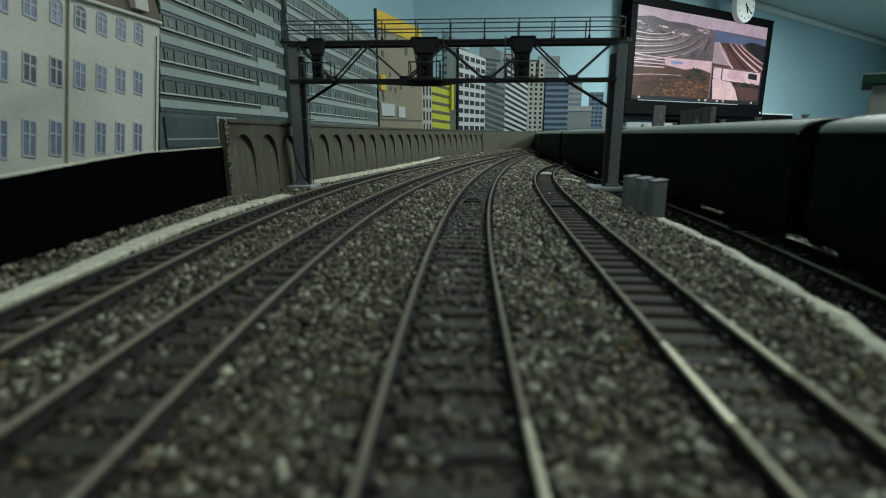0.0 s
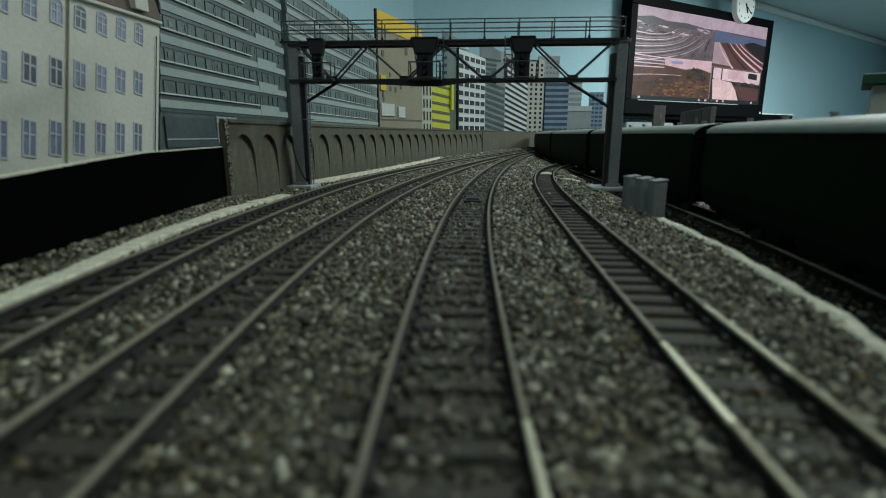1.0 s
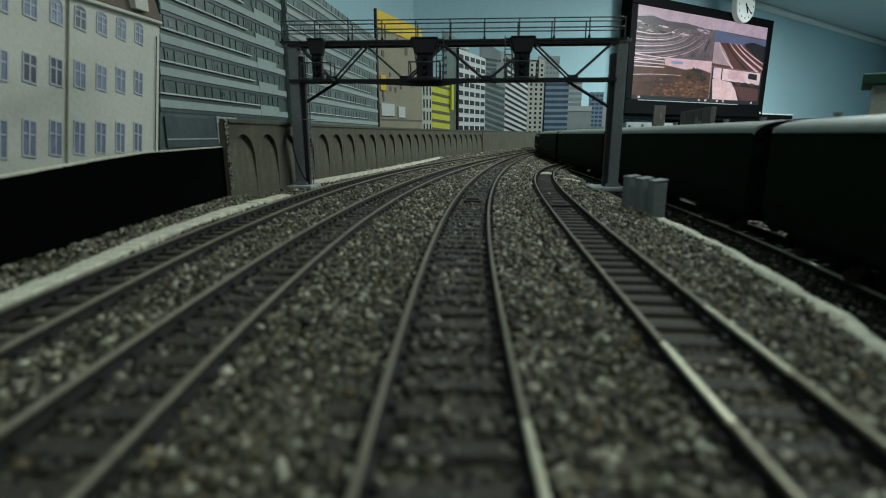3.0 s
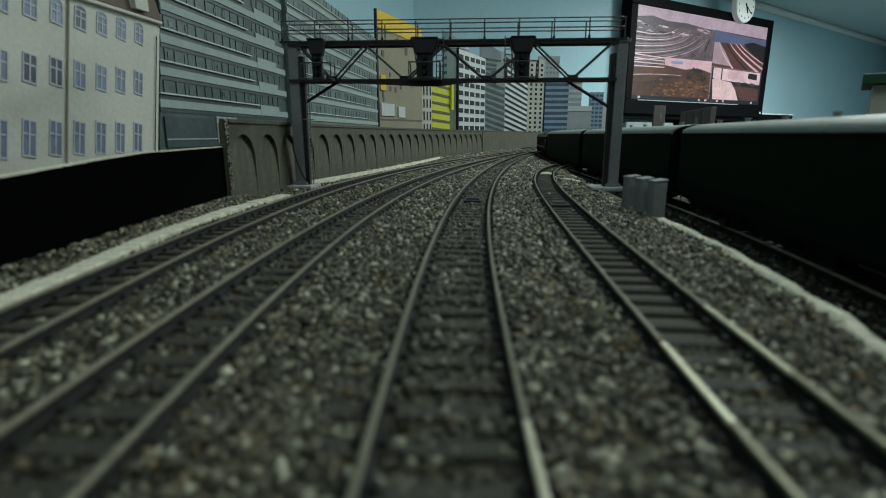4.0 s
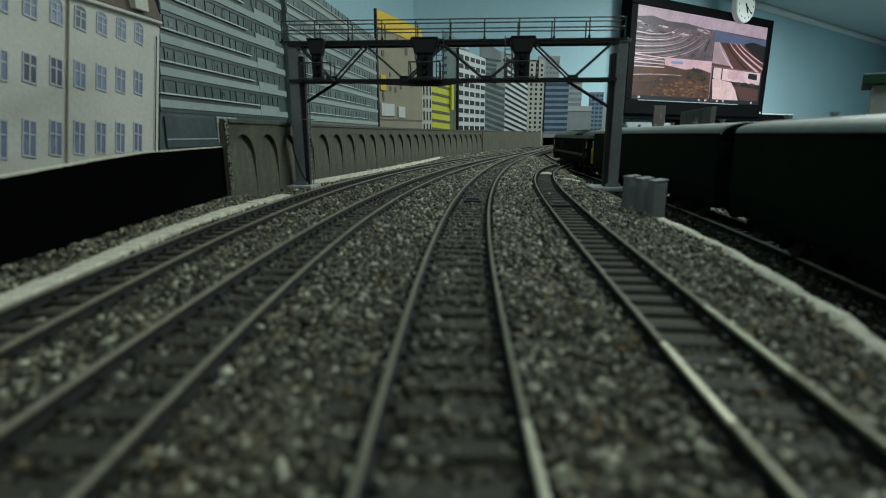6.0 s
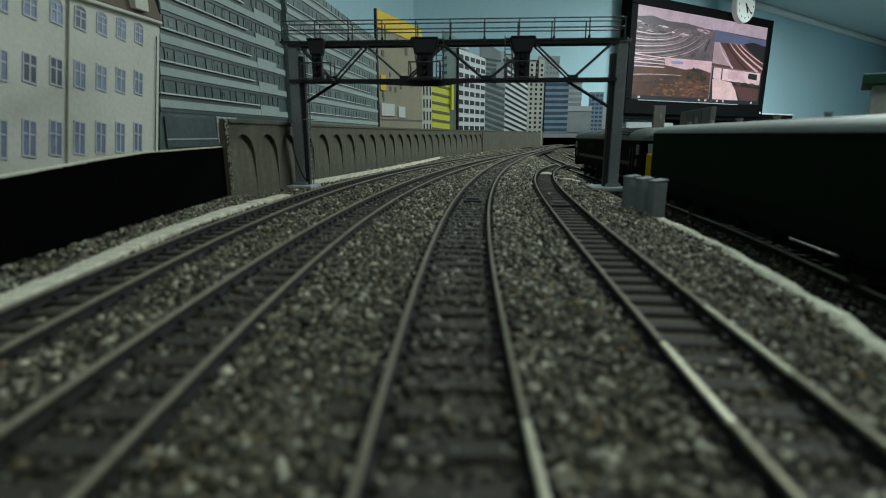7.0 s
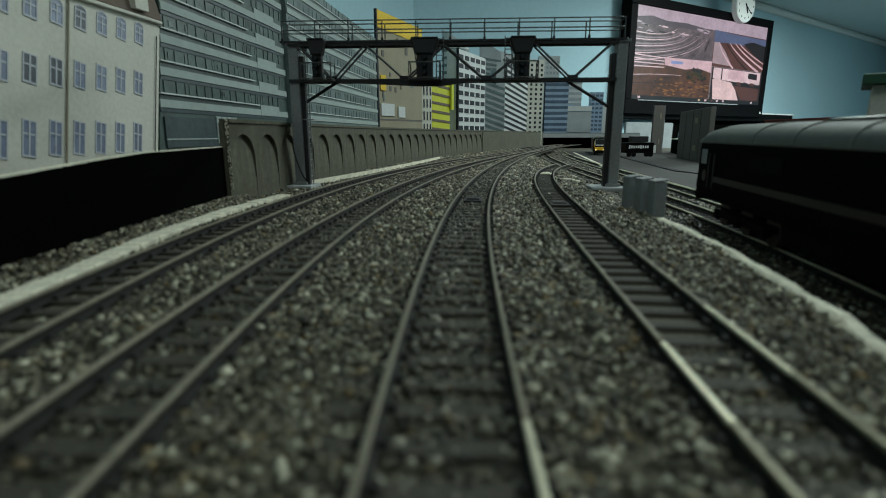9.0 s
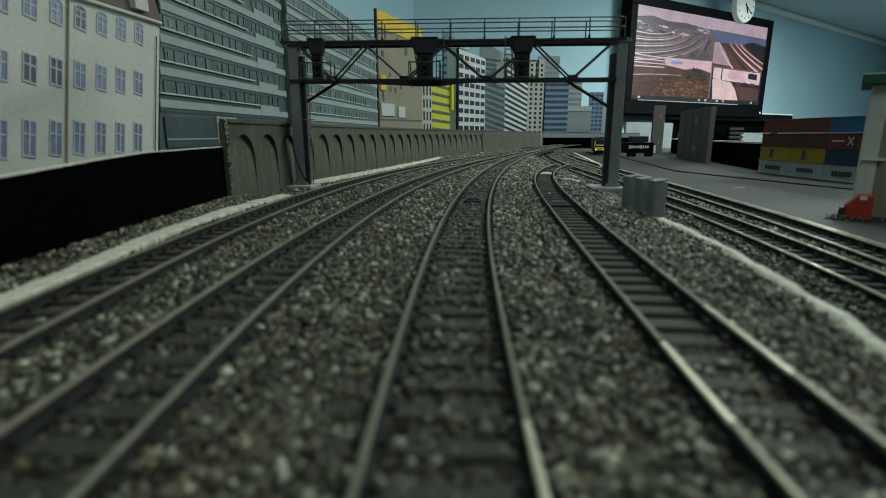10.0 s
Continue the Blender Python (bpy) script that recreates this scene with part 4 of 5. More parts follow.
def wall_clock():
    c = thing("wall_clock", "round white wall clock with thin black pointers above the screen", "clock", on_wall(0.95, 0.800, 0.11))
    bm = B()
    bmesh.ops.create_cone(bm, cap_ends=True, segments=48, radius1=0.098, radius2=0.095, depth=0.03, matrix=Matrix.Rotation(radians(90), 4, "X"))
    part("case", bm, M["white"], c)
    bm = B()
    bmesh.ops.create_cone(bm, cap_ends=True, segments=48, radius1=0.087, radius2=0.087, depth=0.002, matrix=Matrix.Translation((0, -0.0165, 0)) @ Matrix.Rotation(radians(90), 4, "X"))
    part("dial", bm, material("dial", (0.85, 0.86, 0.83), 0.5, 0, 30, 0.03), c)
    for i in range(12):
        a = math.pi * i / 6
        part("hour_mark", box(B(), (0.073 * math.sin(a), -0.0185, 0.073 * math.cos(a)), (0.005, 0.001, 0.011)), M["gantry_dark"], c)
    for ln, a, w in ((0.045, 155, 0.006), (0.07, 125, 0.004)):
        d = Vector((math.sin(radians(a)), 0, math.cos(radians(a))))
        part("pointer", tube(B(), Vector((0, -0.02, 0)) - d * 0.012, Vector((0, -0.02, 0)) + d * ln, w / 2, 6), M["black_gloss"], c)
    return c


wall_clock()
# cornice between wall and ceiling
bm = box(B(), (0.3, -0.02, 0), (5.4, 0.05, 0.04), bevel=0.012)
co = tagged(part("trim_cornice", bm, M["white"]), "plain painted cornice under the ceiling", "cornice", kind="structure")
co.matrix_world = pose(WALL_AT.x, WALL_AT.y, CEIL - 0.021, 0, 0, 35)

# ---- the town behind the wall ----
M["pane_blue"] = material("pane_blue", (0.17, 0.20, 0.28), 0.45, 0, 500, 0.4, coarse=90)
M["pane_dark"] = material("pane_dark", (0.020, 0.024, 0.030), 0.5, 0, 500, 0.5, coarse=90, spec=0.15)
nt = M["pane_blue"].node_tree
info, tint = nt.nodes.new("ShaderNodeObjectInfo"), nt.nodes.new("ShaderNodeValToRGB")
for pos, col in ((0.0, (0.05, 0.056, 0.065)), (0.30, (0.16, 0.195, 0.28))):
    e = tint.color_ramp.elements.new(pos)
    e.color = (*col, 1)
tint.color_ramp.elements[-1].color = (0.24, 0.285, 0.40, 1)
nt.links.new(info.outputs["Random"], tint.inputs["Fac"])
nt.links.new(tint.outputs["Color"], nt.nodes["Vector Math"].inputs[0])
M["frame_white"] = material("frame_white", (0.50, 0.525, 0.57), 0.7, 0, 400, 0.12)
M["brown_roof"] = material("brown_roof", (0.14, 0.105, 0.08), 0.85, 0, 500, 0.3)
M["glass_green"] = material("glass_green", (0.058, 0.094, 0.084), 0.4, 0, 260, 0.6, coarse=25)
M["glass_grey"] = material("glass_grey", (0.135, 0.185, 0.180), 0.4, 0, 260, 0.35, coarse=25)
M["glass_pale"] = material("glass_pale", (0.085, 0.125, 0.115), 0.35, 0, 260, 0.4, coarse=25)
M["glass_shop"] = material("glass_shop", (0.045, 0.068, 0.074), 0.4, 0, 260, 0.4, coarse=30)
M["glass_wing"] = material("glass_wing", (0.105, 0.150, 0.145), 0.4, 0, 260, 0.4, coarse=25)
M["band"] = material("band", (0.33, 0.39, 0.37), 0.7, 0, 300, 0.15)
M["rail_line"] = material("rail_line", (0.56, 0.61, 0.59), 0.6, 0, 300, 0.1)
M["slab_yellow"] = material("slab_yellow", (0.72, 0.48, 0.03), 0.7, 0, 300, 0.12)
M["lime"] = material("lime", (0.50, 0.52, 0.02), 0.7, 0, 300, 0.15)
M["tan"] = material("tan", (0.30, 0.27, 0.19), 0.8, 0, 260, 0.15)
M["tower_white"] = material("tower_white", (0.56, 0.585, 0.575), 0.75, 0, 260, 0.12)
M["tower_grey"] = material("tower_grey", (0.36, 0.39, 0.40), 0.75, 0, 260, 0.18)
M["blue_pale"] = material("blue_pale", (0.28, 0.38, 0.50), 0.5, 0, 200, 0.2)
M["blue_deep"] = material("blue_deep", (0.07, 0.11, 0.17), 0.4, 0, 200, 0.25)


def front(name, label, a, b, z0, z1, mat, depth=0.012, slope=0.0, lean=0.0):
    """A building whose front stands on the line from a to b; local x runs along it, -y faces the tracks. slope: fall of the roofline."""
    a, b = Vector(a), Vector(b)
    d = b - a
    t = thing(name, label, "building", pose(a.x, a.y, 0, 0, 0, math.degrees(math.atan2(d.y, d.x))), group="town buildings")
    bm = box(B(), (d.length / 2, depth / 2, (z0 + z1) / 2), (d.length, depth, z1 - z0))
    for v in bm.verts:
        v.co.x += lean * (v.co.z - 0.07)
        if v.co.z > (z0 + z1) / 2:
            v.co.z -= slope * v.co.x / d.length
    part("wall", bm, mat, t)
    return t, d.length


def casement(w, h, arched):
    """The two meshes of a white casement window: cross frame and panes."""
    bm = B()
    bar = w * 0.047
    xs = [-w / 2 - bar, -w / 2 + bar, -1.35 * bar, 1.35 * bar, w / 2 - bar, w / 2 + bar]
    zs = [-h / 2 - 2.2 * bar, -h / 2 + bar, h * 0.12 - 1.3 * bar, h * 0.12 + 1.3 * bar, h / 2 - bar, h / 2 + bar]
    grid = [[bm.verts.new((x, -0.0005, z)) for x in xs] for z in zs]
    for j in range(5):
        for i in range(5):
            if i % 2 == 0 or j % 2 == 0:
                bm.faces.new((grid[j][i], grid[j][i + 1], grid[j + 1][i + 1], grid[j + 1][i]))
    if arched:
        n = 8
        arc = [[bm.verts.new(((w / 2 + k) * math.cos(math.pi * i / n), -0.0005, h / 2 + bar + (0.34 * w + k) * math.sin(math.pi * i / n))) for i in range(1, n)] for k in (-bar, bar)]
        lo, hi = [grid[5][4], *arc[0], grid[5][1]], [grid[5][5], *arc[1], grid[5][0]]
        for i in range(n):
            bm.faces.new((lo[i], hi[i], hi[i + 1], lo[i + 1]))
    ext = bmesh.ops.extrude_face_region(bm, geom=bm.faces[:])
    for v in ext["geom"]:
        if isinstance(v, bmesh.types.BMVert):
            v.co.y = 0.0
    pane = B()
    pts = [(-w / 2, -h / 2), (w / 2, -h / 2), (w / 2, h / 2)]
    if arched:
        pts += [(w / 2 * math.cos(math.pi * i / 6), h / 2 + 0.3 * w * math.sin(math.pi * i / 6)) for i in range(1, 6)]
    pts += [(-w / 2, h / 2)]
    pane.faces.new([pane.verts.new((x, -0.0002, z)) for x, z in pts])
    return mesh_of("window", bm, M["frame_white"]), mesh_of("pane", pane, M["pane_blue"])


def apartment_building():
    """The printed front leans a little with the picture it was made from."""
    lean = 0.20
    t, L = front("apartment_building", "beige rendered town house front with rows of white casement windows", (-0.2325, 0.12), (-0.19785, 0.3697), 0.0, 0.1165, M["beige"], 0.012, 0.0, lean)
    for z0, z1, arched in ((0.0285, 0.0465, False), (0.0655, 0.0795, False), (0.0980, 0.1080, True)):
        fr, pn = casement(0.0072, z1 - z0, arched)
        zc = (z0 + z1) / 2
        for k in range(-9, 7):
            u = 0.2325 - 0.0155 * (6 - k) + lean * (zc - 0.0725)
            if 0.004 < u < L - 0.004:
                w = new("window", fr)
                w.parent, w.matrix_basis = t, pose(u, 0, zc, 0, math.degrees(math.atan(lean)))
                p = new("pane", pn)
                p.parent = w
    part("cornice", box(B(), (L / 2 + lean * 0.0445, -0.001, 0.1145), (L, 0.003, 0.0022), bevel=0.0005), M["beige"], t)
    part("downpipe", tube(B(), (0.1625, -0.0008, 0.0), (0.1855, -0.0008, 0.113), 0.0005, 8), M["tan"], t, "thin beige downpipe")
    part("corner_pipe", tube(B(), (L - 0.018, -0.0008, 0.0), (L + 0.003, -0.0008, 0.105), 0.0003, 8), M["pane_dark"], t, "dark corner downpipe")
    bm = box(B(), (L / 2 + lean * 0.05, 0.009, 0.1285), (L, 0.02, 0.024))
    for v in bm.verts:
        if v.co.z > 0.1285:
            v.co.y += 0.006
    part("roof", bm, M["brown_roof"], t, "brown mansard roof")
    part("dormer", box(B(), (0.24, 0.002, 0.124), (0.012, 0.012, 0.011)), M["beige"], t)
    return t


apartment_building()


def sloped(bm, u0, z0, u1, z1, thick, wide, lift=0.0):
    """A band along a front whose ends stand at different heights."""
    vs = []
    for y in (-lift - wide, 0.0):
        for u, z in ((u0, z0), (u1, z1)):
            vs += [bm.verts.new((u, y, z - thick)), bm.verts.new((u, y, z))]
    a, b, c, d, e, f, g, h = vs
    for q in ((a, c, d, b), (e, f, h, g), (a, b, f, e), (c, g, h, d), (b, d, h, f), (a, e, g, c)):
        bm.faces.new(q)
    return bm


def office_building():
    t, L = front("office_building", "green glass office building with pale balcony bands", (-0.1985, 0.3722), (-0.127, 0.98), 0.0, 0.205, M["glass_green"], 0.012, 0.0, 0.18)
    rnd = random.Random(21)
    for k in range(7):
        zb = 0.0580 + 0.0222 * k       # underside of the band
        o = 0.18 * (zb - 0.07)
        b = part("balcony", sloped(B(), o, zb + 0.0058, 0.215, zb + 0.0052, 0.0056, 0.0010), M["band"], t, "pale concrete balcony band")
        part("balcony_rail", sloped(B(), o, zb + 0.0104, 0.146 - 0.004 * k, zb + 0.0098, 0.0010, 0.0022), M["rail_line"], t, "thin white balcony rail")
        part("end_panel", sloped(B(), 0.150, zb + 0.0100, 0.192, zb + 0.0096, 0.0098, 0.0012), M["band"], t)
        part("soffit", sloped(B(), o, zb - 0.0006, 0.215, zb - 0.0010, 0.0022, 0.0006), M["glass_shop"], t, "dark glazed strip")
        for i in range(16):
            u = o + 0.008 + 0.0125 * i + rnd.uniform(-0.002, 0.002)
            part("glazing_bar", box(B(), (u, -0.0003, zb + 0.0145), (0.0003 + 0.0003 * rnd.random(), 0.0008, 0.0085)), M["glass_pale"], t)
        for i in range(9):
            u = o + rnd.uniform(0.004, 0.18)
            part("blind", box(B(), (u, -0.0002, zb + 0.0145), (rnd.uniform(0.003, 0.008), 0.0005, rnd.uniform(0.003, 0.008))), M["glass_pale"], t)
    # the paler further wing
    wing = part("wing", box(B(), (0.217 + (L - 0.217) / 2, -0.002, 0.104), (L - 0.217, 0.006, 0.208)), M["glass_grey"], t, "paler glass wing")
    for k in range(7):
        zb = 0.0560 + 0.0222 * k
        part("floor_band", sloped(B(), 0.218, zb + 0.0056, L, zb + 0.0056, 0.0056, 0.0060), M["band"], wing)
        part("floor_line", sloped(B(), 0.218, zb + 0.0100, L - 0.05, zb + 0.0100, 0.0010, 0.0064), M["rail_line"], wing)
        for i in range(26):
            u = 0.222 + (L - 0.23) * (i + rnd.random() * 0.5) / 26
            part("pane", box(B(), (u, -0.0052, zb + 0.0140), (rnd.uniform(0.006, 0.012), 0.0008, 0.0105)), rnd.choice((M["glass_wing"], M["glass_grey"], M["glass_wing"])), wing)
    # ground floor
    part("shopfront", box(B(), (0.075, -0.0006, 0.041), (0.15, 0.0012, 0.022)), M["glass_shop"], t, "dark glazed ground floor")
    for i in range(4):
        part("shutter", box(B(), (0.070 + 0.0085 * i, -0.0015, 0.043), (0.0075, 0.0012, 0.022), bevel=0.0003), M["band"], t)
    part("transom", box(B(), (0.075, -0.0012, 0.036), (0.15, 0.0012, 0.0010)), M["band"], t)
    return t


office_building()


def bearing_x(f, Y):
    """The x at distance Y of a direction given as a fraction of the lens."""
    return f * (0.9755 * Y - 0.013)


def grid_windows(t, L, z0, z1, cols, rows, mat, fw=0.62, fh=0.55, lift=0.0003, u0=0.0):
    w, h = (L - u0) / cols, (z1 - z0) / rows
    me = mesh_of("window", box(B(), (0, 0, 0), (w * fw, 0.0012, h * fh)), mat)
    for i in range(cols):
        for j in range(rows):
            ob = new("window", me)
            ob.parent, ob.matrix_basis = t, pose(u0 + w * (i + 0.5), -lift, z0 + h * (j + 0.5))


def bands(t, L, z0, z1, n, mat, fh=0.45, fall=0.0, name="floor_band"):
    h = (z1 - z0) / n
    for j in range(n):
        z = z0 + h * (j + 0.8)
        part(name, sloped(B(), 0.0, z, L, z - fall, h * fh, 0.0012), mat, t)


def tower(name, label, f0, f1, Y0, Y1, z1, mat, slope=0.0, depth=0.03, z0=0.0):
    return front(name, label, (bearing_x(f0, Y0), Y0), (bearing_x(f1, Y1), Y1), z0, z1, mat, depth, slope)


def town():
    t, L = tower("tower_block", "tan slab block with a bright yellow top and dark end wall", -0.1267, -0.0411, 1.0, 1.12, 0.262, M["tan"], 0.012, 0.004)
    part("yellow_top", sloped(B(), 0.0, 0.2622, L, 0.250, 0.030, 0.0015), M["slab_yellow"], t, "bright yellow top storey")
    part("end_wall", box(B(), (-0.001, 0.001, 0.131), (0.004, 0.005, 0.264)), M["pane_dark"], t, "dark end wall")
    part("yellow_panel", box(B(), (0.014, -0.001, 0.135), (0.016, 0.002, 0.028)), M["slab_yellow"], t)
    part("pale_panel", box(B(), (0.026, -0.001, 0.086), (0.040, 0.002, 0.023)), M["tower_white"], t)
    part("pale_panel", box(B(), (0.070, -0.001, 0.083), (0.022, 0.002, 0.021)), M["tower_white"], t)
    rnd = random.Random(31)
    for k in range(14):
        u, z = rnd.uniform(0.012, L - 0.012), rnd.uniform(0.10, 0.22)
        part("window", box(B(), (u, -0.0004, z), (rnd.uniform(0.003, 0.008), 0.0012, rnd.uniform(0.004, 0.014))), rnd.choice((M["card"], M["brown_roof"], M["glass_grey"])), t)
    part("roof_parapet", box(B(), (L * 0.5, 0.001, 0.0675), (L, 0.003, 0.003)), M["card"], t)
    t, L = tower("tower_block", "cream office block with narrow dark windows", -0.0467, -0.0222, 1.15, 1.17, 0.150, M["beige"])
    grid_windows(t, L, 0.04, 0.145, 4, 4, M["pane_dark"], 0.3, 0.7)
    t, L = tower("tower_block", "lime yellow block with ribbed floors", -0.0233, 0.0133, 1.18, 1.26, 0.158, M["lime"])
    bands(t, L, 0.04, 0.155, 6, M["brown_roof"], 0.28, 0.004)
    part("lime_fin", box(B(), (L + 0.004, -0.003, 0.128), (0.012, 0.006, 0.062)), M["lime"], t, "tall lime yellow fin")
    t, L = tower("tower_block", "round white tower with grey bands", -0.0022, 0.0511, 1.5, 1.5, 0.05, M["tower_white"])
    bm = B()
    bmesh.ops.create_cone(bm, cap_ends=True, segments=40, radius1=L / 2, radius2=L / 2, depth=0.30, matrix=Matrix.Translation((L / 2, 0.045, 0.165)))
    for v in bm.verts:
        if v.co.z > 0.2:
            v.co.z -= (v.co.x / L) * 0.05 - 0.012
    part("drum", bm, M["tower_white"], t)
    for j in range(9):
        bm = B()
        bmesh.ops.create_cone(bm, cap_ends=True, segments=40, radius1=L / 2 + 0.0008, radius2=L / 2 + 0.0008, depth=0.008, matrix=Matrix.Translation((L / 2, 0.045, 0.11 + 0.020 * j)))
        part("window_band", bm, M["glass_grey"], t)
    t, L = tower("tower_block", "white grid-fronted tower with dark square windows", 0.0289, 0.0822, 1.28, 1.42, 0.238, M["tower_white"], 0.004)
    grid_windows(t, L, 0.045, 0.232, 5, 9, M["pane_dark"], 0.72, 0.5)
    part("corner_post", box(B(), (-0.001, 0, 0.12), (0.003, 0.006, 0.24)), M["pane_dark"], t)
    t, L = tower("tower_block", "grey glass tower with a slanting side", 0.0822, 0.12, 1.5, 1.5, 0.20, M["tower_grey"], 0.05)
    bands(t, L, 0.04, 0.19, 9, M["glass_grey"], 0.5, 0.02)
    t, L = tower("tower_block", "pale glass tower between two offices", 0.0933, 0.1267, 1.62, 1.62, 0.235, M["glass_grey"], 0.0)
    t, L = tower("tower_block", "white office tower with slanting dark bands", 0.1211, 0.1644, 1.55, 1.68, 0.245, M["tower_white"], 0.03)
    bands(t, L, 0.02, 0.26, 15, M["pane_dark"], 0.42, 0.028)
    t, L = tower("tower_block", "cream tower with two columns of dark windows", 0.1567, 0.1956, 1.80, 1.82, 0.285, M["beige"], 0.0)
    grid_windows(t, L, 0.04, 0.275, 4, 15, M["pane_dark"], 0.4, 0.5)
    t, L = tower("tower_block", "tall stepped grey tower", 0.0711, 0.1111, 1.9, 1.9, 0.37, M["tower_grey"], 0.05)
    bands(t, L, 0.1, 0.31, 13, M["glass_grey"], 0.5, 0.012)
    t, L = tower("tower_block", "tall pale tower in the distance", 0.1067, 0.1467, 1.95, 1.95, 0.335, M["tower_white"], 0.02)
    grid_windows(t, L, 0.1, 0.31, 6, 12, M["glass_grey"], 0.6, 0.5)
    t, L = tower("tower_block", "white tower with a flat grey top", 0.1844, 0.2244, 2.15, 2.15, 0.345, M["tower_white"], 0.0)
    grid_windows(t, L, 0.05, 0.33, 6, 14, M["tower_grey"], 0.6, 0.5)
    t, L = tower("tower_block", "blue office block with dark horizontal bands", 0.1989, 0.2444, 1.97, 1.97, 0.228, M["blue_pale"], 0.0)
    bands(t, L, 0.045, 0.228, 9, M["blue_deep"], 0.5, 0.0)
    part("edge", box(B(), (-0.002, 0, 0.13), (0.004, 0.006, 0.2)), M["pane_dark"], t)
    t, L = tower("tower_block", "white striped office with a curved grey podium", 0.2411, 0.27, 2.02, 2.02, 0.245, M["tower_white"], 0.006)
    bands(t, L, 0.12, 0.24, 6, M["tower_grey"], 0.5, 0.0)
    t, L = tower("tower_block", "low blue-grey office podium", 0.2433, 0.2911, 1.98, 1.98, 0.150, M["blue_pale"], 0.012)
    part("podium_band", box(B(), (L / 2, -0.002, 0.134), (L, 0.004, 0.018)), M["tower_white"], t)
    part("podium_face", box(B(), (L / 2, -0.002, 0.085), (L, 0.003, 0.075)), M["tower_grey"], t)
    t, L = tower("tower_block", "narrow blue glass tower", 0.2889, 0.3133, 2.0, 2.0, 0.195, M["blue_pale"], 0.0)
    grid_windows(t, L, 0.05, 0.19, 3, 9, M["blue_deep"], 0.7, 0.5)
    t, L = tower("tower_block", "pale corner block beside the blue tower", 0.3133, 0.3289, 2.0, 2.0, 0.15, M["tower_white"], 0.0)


town()


def road_bridge():
    b = thing("road_bridge", "grey road bridge over the far tracks", "bridge")
    part("deck", box(B(), (0.49, 1.90, 0.0345), (0.44, 0.05, 0.013)), M["tower_grey"], b)
    part("parapet", box(B(), (0.49, 1.877, 0.0425), (0.44, 0.003, 0.005)), M["cabinet"], b)
    for x in (0.345, 0.70):
        part("pier", box(B(), (x, 1.90, 0.010), (0.012, 0.05, 0.04)), M["concrete"], b)
    # added black sheet for the shade under the deck
    part("back_wall", box(B(), (0.5, 1.936, 0.0), (0.5, 0.01, 0.056)), M["black_board"], b, "black sheet that paints the shade in the bridge opening")
    return b


road_bridge()

# ---- the yard beside the lower lines ----
YZ = LOW + 0.003


def yard_slab():
    ys = np.arange(-0.3, 1.5, 0.03)
    bm = sweep(B(), [(line_x("yard", y) + 0.0125, y, YZ) for y in ys], [(0, -0.012), (0.9, -0.012), (0.9, 0), (0, 0)])
    tagged(part("pavement_yard", bm, M["road"]), "smooth grey yard surface beside the sidings", "yard", kind="structure")
    bm = sweep(B(), [(line_x("yard", y) + 0.0118, y, YZ) for y in ys], [(-0.0005, -0.002), (0.0006, -0.002), (0.0006, 0.0008), (-0.0005, 0.0008)])
    tagged(part("trim_yard_edge", bm, M["rail_bright"]), "thin bright edge of the yard", "edge strip", kind="structure")


yard_slab()
for off, w in ((0.0, 0.0026), (0.0062, 0.0016)):
    bm = sweep(B(), [(0.300 + 0.20 * (y - 0.66) ** 2 + (0.66 - y) * 0.19 + off if y < 0.66 else 0.300 + off + 0.17 * (y - 0.66), y, YZ) for y in np.arange(0.40, 1.2, 0.02)], [(-w, 0), (w, 0), (w, 0.0012), (-w, 0.0012)])
    tagged(part("cable_duct", bm, M["gantry_dark"]), "thin black cable lying across the yard", "cable")
part_line = box(B(), (0.262, 0.452, YZ + 0.0003), (0.0012, 0.022, 0.0005), turn=-58)
tagged(part("paint_mark", part_line, M["white_edge"]), "short worn white line on the yard", "road marking")

bm = sweep(B(), [(0.232 + 0.175 * (y - 0.72) + 0.001 * noise.noise((y * 20, 9, 0)), y, LOW) for y in np.arange(0.72, 1.36, 0.02)], [(-0.003, 0), (0.003, 0), (0.003, 0.0032), (-0.003, 0.0032)])
tagged(part("trim_platform_edge", bm, M["white_edge"]), "pale worn edge strip beside the far sidings", "edge strip", kind="structure")

CA, CB = Vector((0.3929, 0.6418)), Vector((0.3980, 0.4860))
CD = (CB - CA).normalized()
CANG = math.degrees(math.atan2(CD.y, CD.x))


